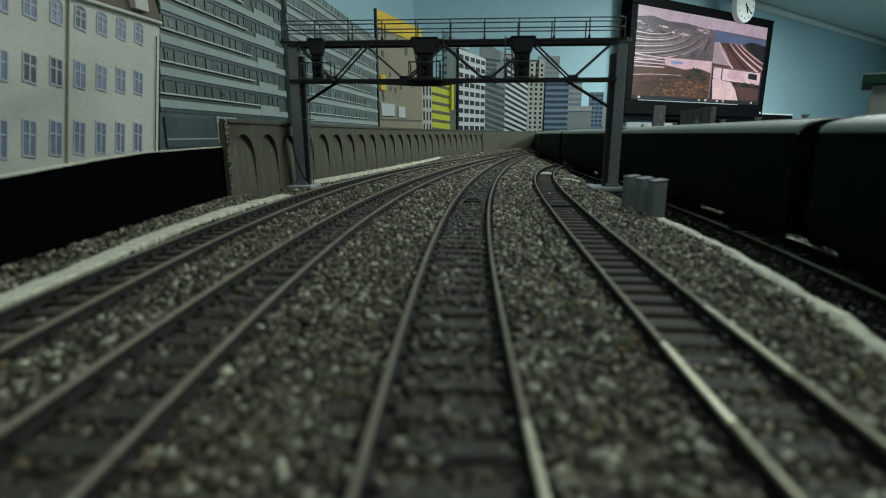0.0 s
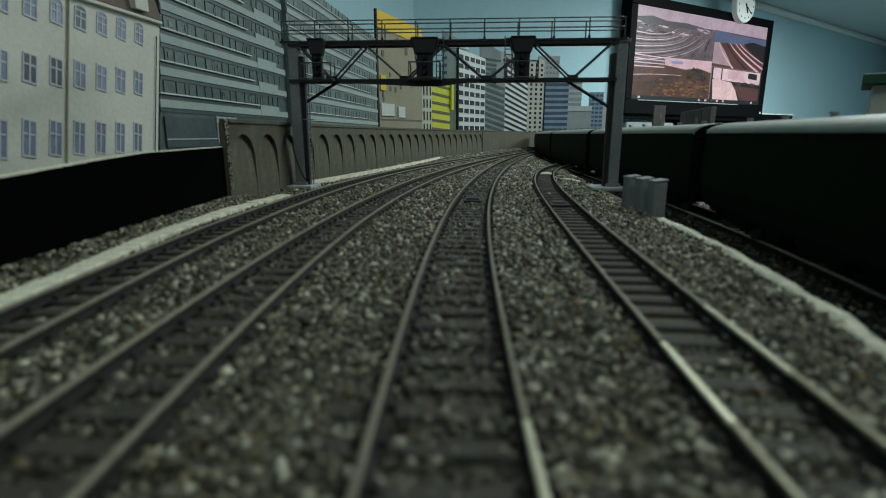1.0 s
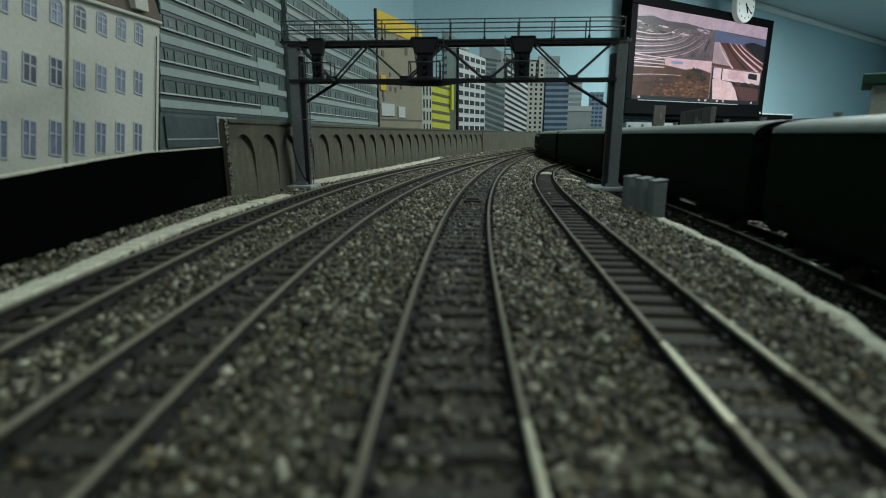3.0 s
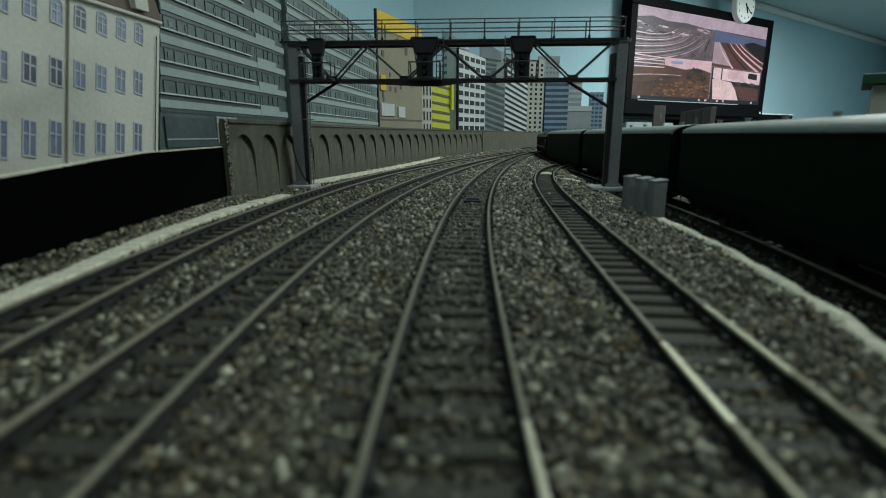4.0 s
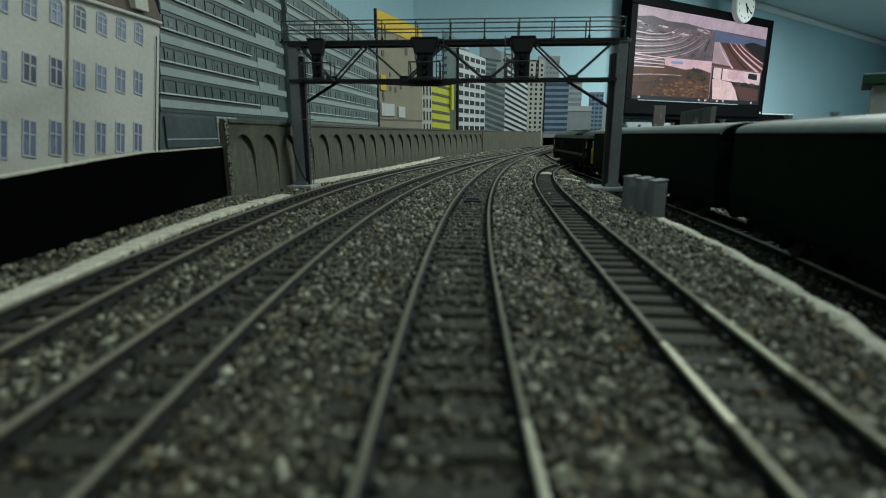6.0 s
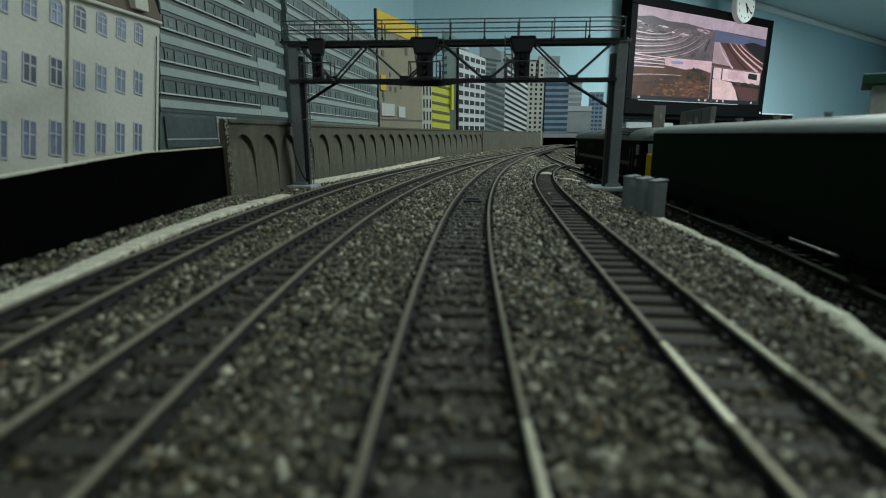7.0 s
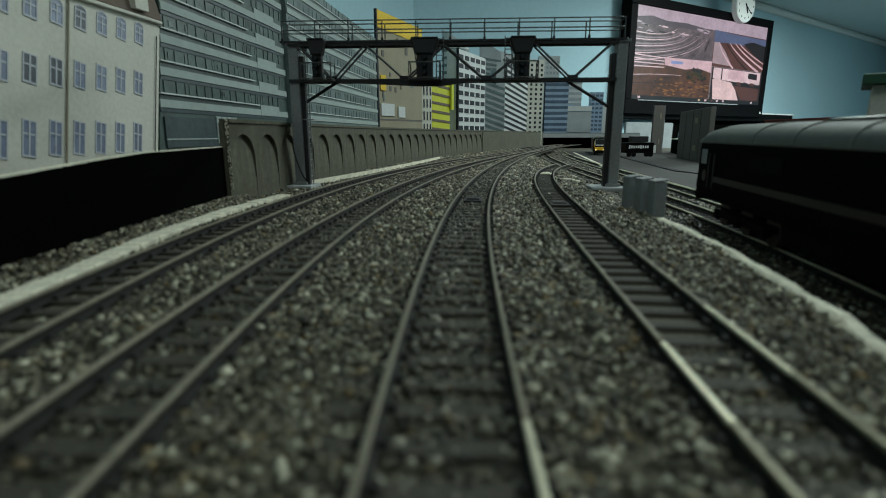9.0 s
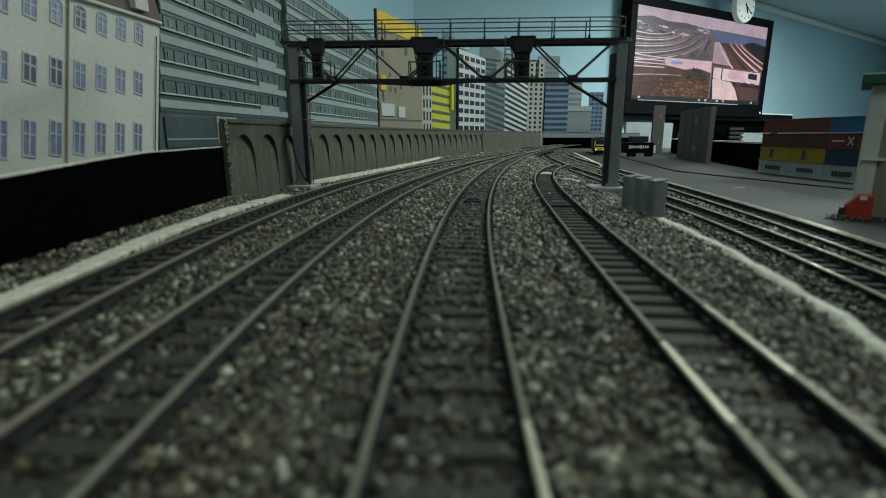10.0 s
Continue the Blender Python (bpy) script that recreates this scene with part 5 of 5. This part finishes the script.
def container(u0, u1, row, mat, label, logo=None, lm=None):
    """A corrugated shipping container in the stack; u along the stack, row from the ground."""
    hgt = 0.0160
    L = u1 - u0 - 0.0006
    p = CA + CD * u0
    c = thing("shipping_container", label, "shipping container", pose(p.x, p.y, YZ + row * hgt, 0, 0, CANG), group="stacked containers")
    part("body", box(B(), (L / 2, 0.011, hgt / 2), (L, 0.020, hgt - 0.0006), bevel=0.0002), mat, c)
    rib = mesh_of("rib", box(B(), (0, 0.0006, hgt / 2), (0.0009, 0.0005, hgt * 0.82)), mat)
    n = int(L / 0.0022)
    for i in range(n):
        r = new("rib", rib)
        r.parent, r.matrix_basis = c, pose(0.0014 + (L - 0.0028) * i / (n - 1), 0.0005, 0)
    for z in (0.0008, hgt - 0.0010):
        part("rail", box(B(), (L / 2, 0.0003, z), (L, 0.0016, 0.0011)), mat, c)
    if logo == "bars":
        for i in range(6):
            part("lettering_bar", box(B(), (L * 0.30 + i * L * 0.085, -0.0004, hgt * 0.5), (L * 0.055, 0.0005, hgt * 0.30)), lm, c, "dark lettering bar")
    if logo == "box":
        part("badge", box(B(), (L * 0.42, -0.0004, hgt * 0.5), (0.0045, 0.0005, hgt * 0.6)), lm, c, "dark badge")
    if logo == "cross":
        for s in (-40, 40):
            bm = box(B(), (0, 0, 0), (0.0013, 0.0005, 0.010))
            bmesh.ops.rotate(bm, verts=bm.verts, matrix=Matrix.Rotation(radians(s), 3, "Y"))
            bmesh.ops.translate(bm, verts=bm.verts, vec=(L * 0.62, -0.0005, hgt * 0.5))
            part("emblem_bar", bm, lm, c, "white emblem stroke")
        part("lettering_bar", box(B(), (L * 0.3, -0.0004, hgt * 0.5), (L * 0.3, 0.0005, hgt * 0.10)), lm, c)
    return c


def container_stack():
    red = material("container_red", (0.20, 0.045, 0.035), 0.6, 0, 300, 0.2)
    rust = material("container_rust", (0.13, 0.04, 0.032), 0.6, 0, 300, 0.2)
    yel = material("container_yellow", (0.46, 0.32, 0.03), 0.6, 0, 300, 0.15)
    navy = material("container_navy", (0.03, 0.05, 0.11), 0.6, 0, 300, 0.2)
    blue = material("container_blue", (0.03, 0.16, 0.33), 0.6, 0, 300, 0.2)
    wht = material("container_white", (0.55, 0.57, 0.56), 0.6, 0, 300, 0.1)
    letter = material("container_letter", (0.05, 0.06, 0.08), 0.6, 0, 300, 0.1)
    cream = material("container_cream", (0.7, 0.62, 0.55), 0.6, 0, 300, 0.1)
    xs = (0.0, 0.054, 0.105, 0.156)
    for i in range(3):
        container(xs[i], xs[i + 1], 0, wht, "pale grey shipping container with dark lettering", "bars", letter)
    for i in range(2):
        container(xs[i], xs[i + 1], 1, yel, "yellow shipping container with a dark badge", "box", letter)
    container(xs[2], xs[3], 1, navy, "dark blue shipping container in the stack")
    for i in range(2):
        container(xs[i], xs[i + 1], 2, rust, "rust-red shipping container in the stack")
    container(xs[2], xs[3], 2, red, "red shipping container with a white crossed emblem", "cross", cream)
    for i in range(2):
        container(xs[i], xs[i + 1], 3, red, "dull red shipping container on top of the stack")
    container(xs[2], xs[3], 3, blue, "blue shipping container on top of the stack")


container_stack()


def yard_walls():
    # dark low screen with a white top edge behind the yard
    bm = sweep(B(), [(0.60, 1.35, YZ), (0.51, 1.05, YZ), (0.42, 0.66, YZ)], [(0, 0), (0.006, 0), (0.006, 0.034), (0, 0.034)])
    w = tagged(part("wall_yard", bm, M["black_board"]), "low black board behind the yard", "wall", kind="structure")
    part("top_edge", sweep(B(), [(0.60, 1.35, YZ + 0.034), (0.51, 1.05, YZ + 0.034), (0.42, 0.66, YZ + 0.034)], [(-0.001, 0), (0.007, 0), (0.007, 0.0025), (-0.001, 0.0025)]), M["white_edge"], w, "white top edge")
    # card piers
    for (x, y), (x2, y2), z1, lab in (((0.4816, 1.0656), (0.4328, 0.8504), 0.090, "tall grey card pier with small pale squares"), ((0.522, 1.30), (0.550, 1.30), 0.116, "slim grey card pier behind the yard")):
        a, b = Vector((x, y)), Vector((x2, y2))
        d = b - a
        p = thing("card_pier", lab, "pier", pose(x, y, YZ, 0, 0, math.degrees(math.atan2(d.y, d.x))), group="card piers")
        part("panel", box(B(), (d.length / 2, 0.004, z1 / 2), (d.length, 0.008, z1), bevel=0.0004), M["card"], p)
        for k in range(3):
            part("seam", box(B(), (d.length * (0.25 + 0.25 * k), -0.0002, z1 / 2), (0.0006, 0.0006, z1)), M["brown_roof"], p)
        for z in (0.25, 0.78):
            part("pale_square", box(B(), (d.length * 0.62, -0.0003, z1 * z), (d.length * 0.1, 0.0006, z1 * 0.11)), M["tan"], p)
    # boards and shelf below the screen
    sh = thing("wall_shelf", "long black shelf below the television", "shelf", on_wall(0.75, 0.13, 0.10))
    part("board", box(B(), (0.1, 0.07, 0.02), (1.9, 0.06, 0.05), bevel=0.003), M["black_gloss"], sh)
    part("back_panel", box(B(), (0.33, 0.085, -0.085), (1.25, 0.012, 0.16)), M["black_board"], sh, "black panel below the shelf")
    part("front_edge", box(B(), (0.1, 0.038, 0.047), (1.9, 0.004, 0.007)), M["white"], sh, "thin white front edge")
    for u, w, z, h, mt, lab in ((0.20, 0.40, 0.03, 0.15, M["cabinet"], "pale grey board leaning below the shelf"), (0.62, 0.30, 0.0, 0.10, M["blue_pale"], "pale blue board below the shelf"), (1.28, 0.34, 0.0, 0.10, M["cabinet"], "pale grey panel below the shelf")):
        tagged(part("backing_board", box(B(), (0, 0, 0), (w, 0.015, h), bevel=0.002), mt), lab, "board", group="boards below the shelf").matrix_world = on_wall(u, z, 0.10)
    cr = thing("slatted_crate", "dark slatted crate below the shelf", "crate", on_wall(1.02, -0.02, 0.12))
    for k in range(5):
        part("slat", box(B(), (0, 0, -0.01 + 0.026 * k), (0.15, 0.01, 0.016)), M["gantry_dark"], cr)
    part("back", box(B(), (0, 0.02, 0.04), (0.15, 0.01, 0.14)), M["black_board"], cr)
    tagged(part("side_table", box(B(), (0, 0, -0.03), (2.4, 0.35, 0.04)), M["black_board"]), "black side table against the back wall", "table").matrix_world = on_wall(0.9, -0.075, 0.19)


yard_walls()


def end_building():
    t = thing("signal_box", "cream building corner with a green eaves board", "building", pose(0.2425, 0.300, YZ, 0, 0, -38))
    part("corner_post", box(B(), (0.004, 0.02, 0.036), (0.008, 0.04, 0.075), bevel=0.0004), M["beige"], t)
    part("wall", box(B(), (0.066, 0.022, 0.036), (0.12, 0.036, 0.075)), M["tan"], t)
    part("eaves_board", box(B(), (0.06, 0.018, 0.0765), (0.13, 0.05, 0.006), bevel=0.0006), material("eaves_green", (0.02, 0.09, 0.045), 0.5, 0, 300, 0.2), t, "green eaves board")
    part("roof_light", box(B(), (0.05, 0.01, 0.081), (0.05, 0.02, 0.0025)), M["white"], t)
    part("string_course", box(B(), (0.006, 0.018, 0.0325), (0.0105, 0.041, 0.0012)), M["white"], t)
    part("window", box(B(), (0.030, 0.0034, 0.022), (0.02, 0.002, 0.016)), M["glass_dark"], t)
    part("plinth", box(B(), (0.062, 0.018, 0.0015), (0.126, 0.042, 0.003)), M["tan"], t)
    return t


end_building()


def buffer_stop():
    red = material("buffer_red", (0.42, 0.035, 0.015), 0.5, 0, 300, 0.25)
    t = thing("buffer_stop", "red buffer stop in a heap of ballast on the yard", "buffer stop", pose(0.2262, 0.287, YZ, 0, 0, -38))
    bm = B()
    prof = [(0.002, 0.001), (0.0135, 0.001), (0.0135, 0.0135), (0.007, 0.0135), (0.0, 0.006)]
    f = bm.faces.new([bm.verts.new((x, -0.006, z)) for x, z in prof])
    ext = bmesh.ops.extrude_face_region(bm, geom=[f])
    for v in ext["geom"]:
        if isinstance(v, bmesh.types.BMVert):
            v.co.y += 0.014
    part("block", bm, red, t)
    part("beam", box(B(), (0.0005, 0.001, 0.0050), (0.003, 0.018, 0.004), bevel=0.0004), M["gantry_dark"], t)
    part("plate", box(B(), (0.009, -0.0065, 0.0125), (0.003, 0.0006, 0.002)), M["white"], t)
    return t


buffer_stop()


def lorry():
    t = thing("lorry", "black lorry trailer with white lettering bars in the yard", "lorry", pose(0.388, 1.10, YZ))
    part("trailer", box(B(), (0.030, 0.015, 0.0185), (0.060, 0.03, 0.022), bevel=0.0006), M["black_gloss"], t)
    part("load", box(B(), (0.030, 0.012, 0.0365), (0.036, 0.02, 0.012), bevel=0.001), M["gantry_dark"], t)
    for i in range(9):
        part("lettering_bar", box(B(), (0.008 + 0.0048 * i, -0.0004, 0.0205), (0.0034, 0.0006, 0.0055 if i not in (0, 5) else 0.0075)), M["white"], t)
    part("marker_board", box(B(), (0.061, -0.001, 0.016), (0.005, 0.001, 0.016)), M["white"], t, "white striped marker board")
    for x in (0.008, 0.018, 0.045, 0.054):
        part("wheel", tube(B(), (x, -0.001, 0.0045), (x, 0.004, 0.0045), 0.0045, 16), M["underframe"], t)
    return t


lorry()


def railcar():
    t = thing("railcar", "dark red railcar with a yellow and white front", "railcar", pose(0.354, 1.17, LOW + 0.003, 0, 0, -15))
    maroon = material("maroon", (0.045, 0.013, 0.013), 0.5, 0, 200, 0.2)
    part("body", shell(B(), 0.0155, 0.008, 0.036, 0.0, 0.24), maroon, t)
    part("roof", roof_shape(B(), 0.0155, 0.0362, 0.043, [(0.0, 0.7), (0.006, 1), (0.24, 1)]), M["loco_roof"], t)
    part("front_plate", box(B(), (0, -0.0004, 0.0235), (0.0290, 0.0018, 0.0290), bevel=0.001), M["black_gloss"], t, "black front plate")
    part("front_panel", box(B(), (0, -0.0012, 0.0150), (0.0210, 0.0014, 0.0075), bevel=0.0006), M["yellow"], t, "yellow front panel")
    part("front_surround", box(B(), (0, -0.0009, 0.0290), (0.0225, 0.0014, 0.0140), bevel=0.002), M["white"], t, "white window surround")
    for x in (-0.0125, 0.0125):
        part("corner_stripe", box(B(), (x, -0.0011, 0.0215), (0.0014, 0.0012, 0.0200), bevel=0.0003), M["yellow"], t, "yellow corner stripe")
    part("windscreen", box(B(), (0, -0.0018, 0.0300), (0.0185, 0.0012, 0.0110), bevel=0.0004), M["glass_dark"], t)
    part("skirt", box(B(), (0, -0.0004, 0.0070), (0.022, 0.004, 0.0055)), M["underframe"], t)
    lampm = material("headlamp", (1.0, 0.75, 0.4), 0.3, 0, 100, 0.05, emit=1.2)
    for x in (-0.0085, 0.0085):
        part("headlight", tube(B(), (x, -0.0015, 0.0125), (x, -0.003, 0.0125), 0.0017, 10), lampm, t, "warm glowing headlight")
    for x in (-0.010, 0.010):
        part("wheel", tube(B(), (x - 0.001, 0.02, 0.005), (x + 0.001, 0.02, 0.005), 0.005, 16), M["underframe"], t)
    return t


railcar()


# ---- ballast ----
def chips(name, spots, size, seed, label, mat="ballast"):
    """Many angular stone chips as one mesh. spots: (n, 3) places; size: mean chip width."""
    rng = np.random.default_rng(seed)
    n = len(spots)
    base = np.array([(1, 0, 0), (-1, 0, 0), (0, 1, 0), (0, -1, 0), (0, 0, 1), (0, 0, -1)], float)
    faces = np.array([(0, 2, 4), (2, 1, 4), (1, 3, 4), (3, 0, 4), (2, 0, 5), (1, 2, 5), (3, 1, 5), (0, 3, 5)])
    v = base[None] * rng.uniform(0.6, 1.25, (n, 6, 1)) + rng.normal(0, 0.22, (n, 6, 3))
    q = rng.normal(size=(n, 4))
    q /= np.linalg.norm(q, axis=1)[:, None]
    w, x, y, z = q.T
    rot = np.stack([np.stack([1 - 2 * (y * y + z * z), 2 * (x * y - z * w), 2 * (x * z + y * w)], 1), np.stack([2 * (x * y + z * w), 1 - 2 * (x * x + z * z), 2 * (y * z - x * w)], 1), np.stack([2 * (x * z - y * w), 2 * (y * z + x * w), 1 - 2 * (x * x + y * y)], 1)], 1)
    v = np.einsum("nij,nkj->nki", rot, v)
    r = np.broadcast_to(np.asarray(size), (n,)) * rng.lognormal(0, 0.28, n) / 2
    v = v * r[:, None, None] * np.array([1, 1, 0.8]) + spots[:, None, :]
    tri = (faces[None] + 6 * np.arange(n)[:, None, None]).reshape(-1, 3)
    me = bpy.data.meshes.new(name)
    me.vertices.add(n * 6)
    me.vertices.foreach_set("co", v.reshape(-1).astype(np.float32))
    me.loops.add(len(tri) * 3)
    me.loops.foreach_set("vertex_index", tri.reshape(-1).astype(np.int32))
    me.polygons.add(len(tri))
    me.polygons.foreach_set("loop_start", np.arange(0, len(tri) * 3, 3, dtype=np.int32))
    me.update(calc_edges=True)
    me.validate()
    me.materials.append(M[mat])
    return tagged(new(name, me), label, "ballast", kind="stuff")


def scatter(x0f, x1f, y0, y1, pitch, grow, z, seed, lines, keep_low):
    """Jittered rows of spots from y0 to y1, wider apart with distance; lower inside the tracks."""
    rng = np.random.default_rng(seed)
    out, sizes, dirty, y = [], [], [], y0
    while y < y1:
        p = pitch + grow * max(y - 0.12, 0)
        xs = np.arange(x0f(y), x1f(y), p)
        xs = xs + rng.uniform(-0.5, 0.5, len(xs)) * p
        yy = y + rng.uniform(-0.5, 0.5, len(xs)) * p
        zz = z + rng.uniform(-0.0002, 0.0005, len(xs)) + 0.0004 * np.sin(xs * 90 + y * 50) * np.sin(y * 70)
        ok, oily = np.ones(len(xs), bool), np.zeros(len(xs), bool)
        for nm, base in lines:
            d = np.abs(xs - line_x(nm, y))
            half = GAUGE[nm] / 2
            inside = d < half - 0.0005
            if nm in ("second", "centre"):
                oily |= d < half + 0.0012
            drop = keep_low.get(nm, 0.0002)
            if nm == "right" and y < 0.088:
                drop = -0.0005
            zz = np.where(inside, np.minimum(zz, z + 0.0001) - drop, zz)
            zz = np.where((d > half) & (d < half + 0.0100), zz + 0.0007, zz)
            ok &= ~((np.abs(d - half) < 0.0008 + 0.35 * p))
            ok &= ~(inside & (rng.uniform(size=len(xs)) < (0.36 if nm in ("centre", "second") else 0.15)))
        out.append(np.stack([xs, yy, zz], 1)[ok])
        sizes.append(np.full(ok.sum(), p * 1.18))
        dirty.append(oily[ok])
        y += p * 0.9
    return np.concatenate(out), np.concatenate(sizes), np.concatenate(dirty)


upper = [("outer", 0), ("second", 0), ("centre", 0), ("right", 0)]
low_in = {"right": 0.0009, "outer": 0.0006, "second": -0.0003, "centre": -0.0006}
sp, sz, oily = scatter(lambda y: -0.123 if y < 0.3 else wall_x(y) + 0.002, lambda y: edge_x(y) - 0.0042, 0.026, 0.34, 0.0013, 0.0012, 0.0003, 11, upper, low_in)
chips("ballast_near", sp[~oily], sz[~oily], 1, "loose grey ballast chips between the tracks")
chips("ballast_oily", sp[oily], sz[oily], 8, "oil-darkened ballast chips between the rails", "ballast_oily")
sp, sz, oily = scatter(lambda y: wall_x(y) + 0.002, lambda y: edge_x(y) - 0.002, 0.34, 1.85, 0.0014, 0.0016, 0.0003, 12, upper, low_in)
chips("ballast_far", sp[~oily], sz[~oily], 2, "grey ballast chips further along the tracks")
chips("ballast_oily", sp[oily], sz[oily], 9, "oil-darkened ballast chips further along between the rails", "ballast_oily")
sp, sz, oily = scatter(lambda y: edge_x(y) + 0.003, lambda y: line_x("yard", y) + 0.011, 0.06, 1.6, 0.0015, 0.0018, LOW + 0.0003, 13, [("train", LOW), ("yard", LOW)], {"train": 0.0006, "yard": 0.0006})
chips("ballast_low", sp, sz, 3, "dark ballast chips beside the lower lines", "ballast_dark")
rngb = np.random.default_rng(5)
heap = np.stack([rngb.normal(0.2255, 0.0045, 260), rngb.normal(0.281, 0.004, 260), YZ + rngb.uniform(0, 0.0022, 260)], 1)
chips("ballast_heap", heap, 0.0013, 6, "small heap of ballast at the buffer stop")
bank = np.stack([rngb.uniform(-0.125, -0.106, 6000), rngb.uniform(0.06, 0.31, 6000), np.zeros(6000)], 1)
bank[:, 2] = 0.0008 + np.clip((-0.108 - bank[:, 0]) / 0.015, 0, 1) * 0.0035
chips("ballast_bank", bank, 0.0013, 7, "bank of ballast chips against the black board")


def broken_slab(x, y, turn, sx, sy):
    bm = box(B(), (0, 0, 0.0008), (sx, sy, 0.0014), bevel=0.0003)
    for v in bm.verts:
        v.co.x *= 1 + 0.25 * noise.noise((v.co.y * 900, x * 70, 1))
    ob = tagged(part("broken_slab", bm, M["white_edge"]), "small pale broken slab lying on the ballast", "rubble", group="rubble by the gantry")
    ob.matrix_world = pose(x, y, 0.0005, 0, 4, turn)


broken_slab(0.1085, 0.445, 20, 0.010, 0.006)
broken_slab(0.1120, 0.430, -30, 0.006, 0.005)
broken_slab(0.1010, 0.455, 50, 0.005, 0.004)
broken_slab(0.0835, 0.2440, 10, 0.0022, 0.0016)


def track_plate(x, y, turn, label, mat):
    """A flat device fixed between the rails."""
    p = thing("track_plate", label, "track device", pose(x, y, 0.0012, 0, 0, turn), group="devices between the rails")
    part("plate", box(B(), (0, 0, 0.0005), (0.0105, 0.016, 0.0010), bevel=0.0002), mat, p)
    part("cover", box(B(), (0, 0.0015, 0.0013), (0.0075, 0.009, 0.0008), bevel=0.0002), mat, p)


def beside(nm, y):
    s = (line_x(nm, y + 0.002) - line_x(nm, y - 0.002)) / 0.004
    return line_x(nm, y), y, -math.degrees(math.atan(s))


track_plate(*beside("centre", 0.300), "dark metal plate between the rails", M["gantry_dark"])
track_plate(*beside("right", 0.282), "grey plate between the rails of the curve", M["road"])
track_plate(*beside("right", 0.505), "pale plate between the rails of the curve", M["white_edge"])
motions()
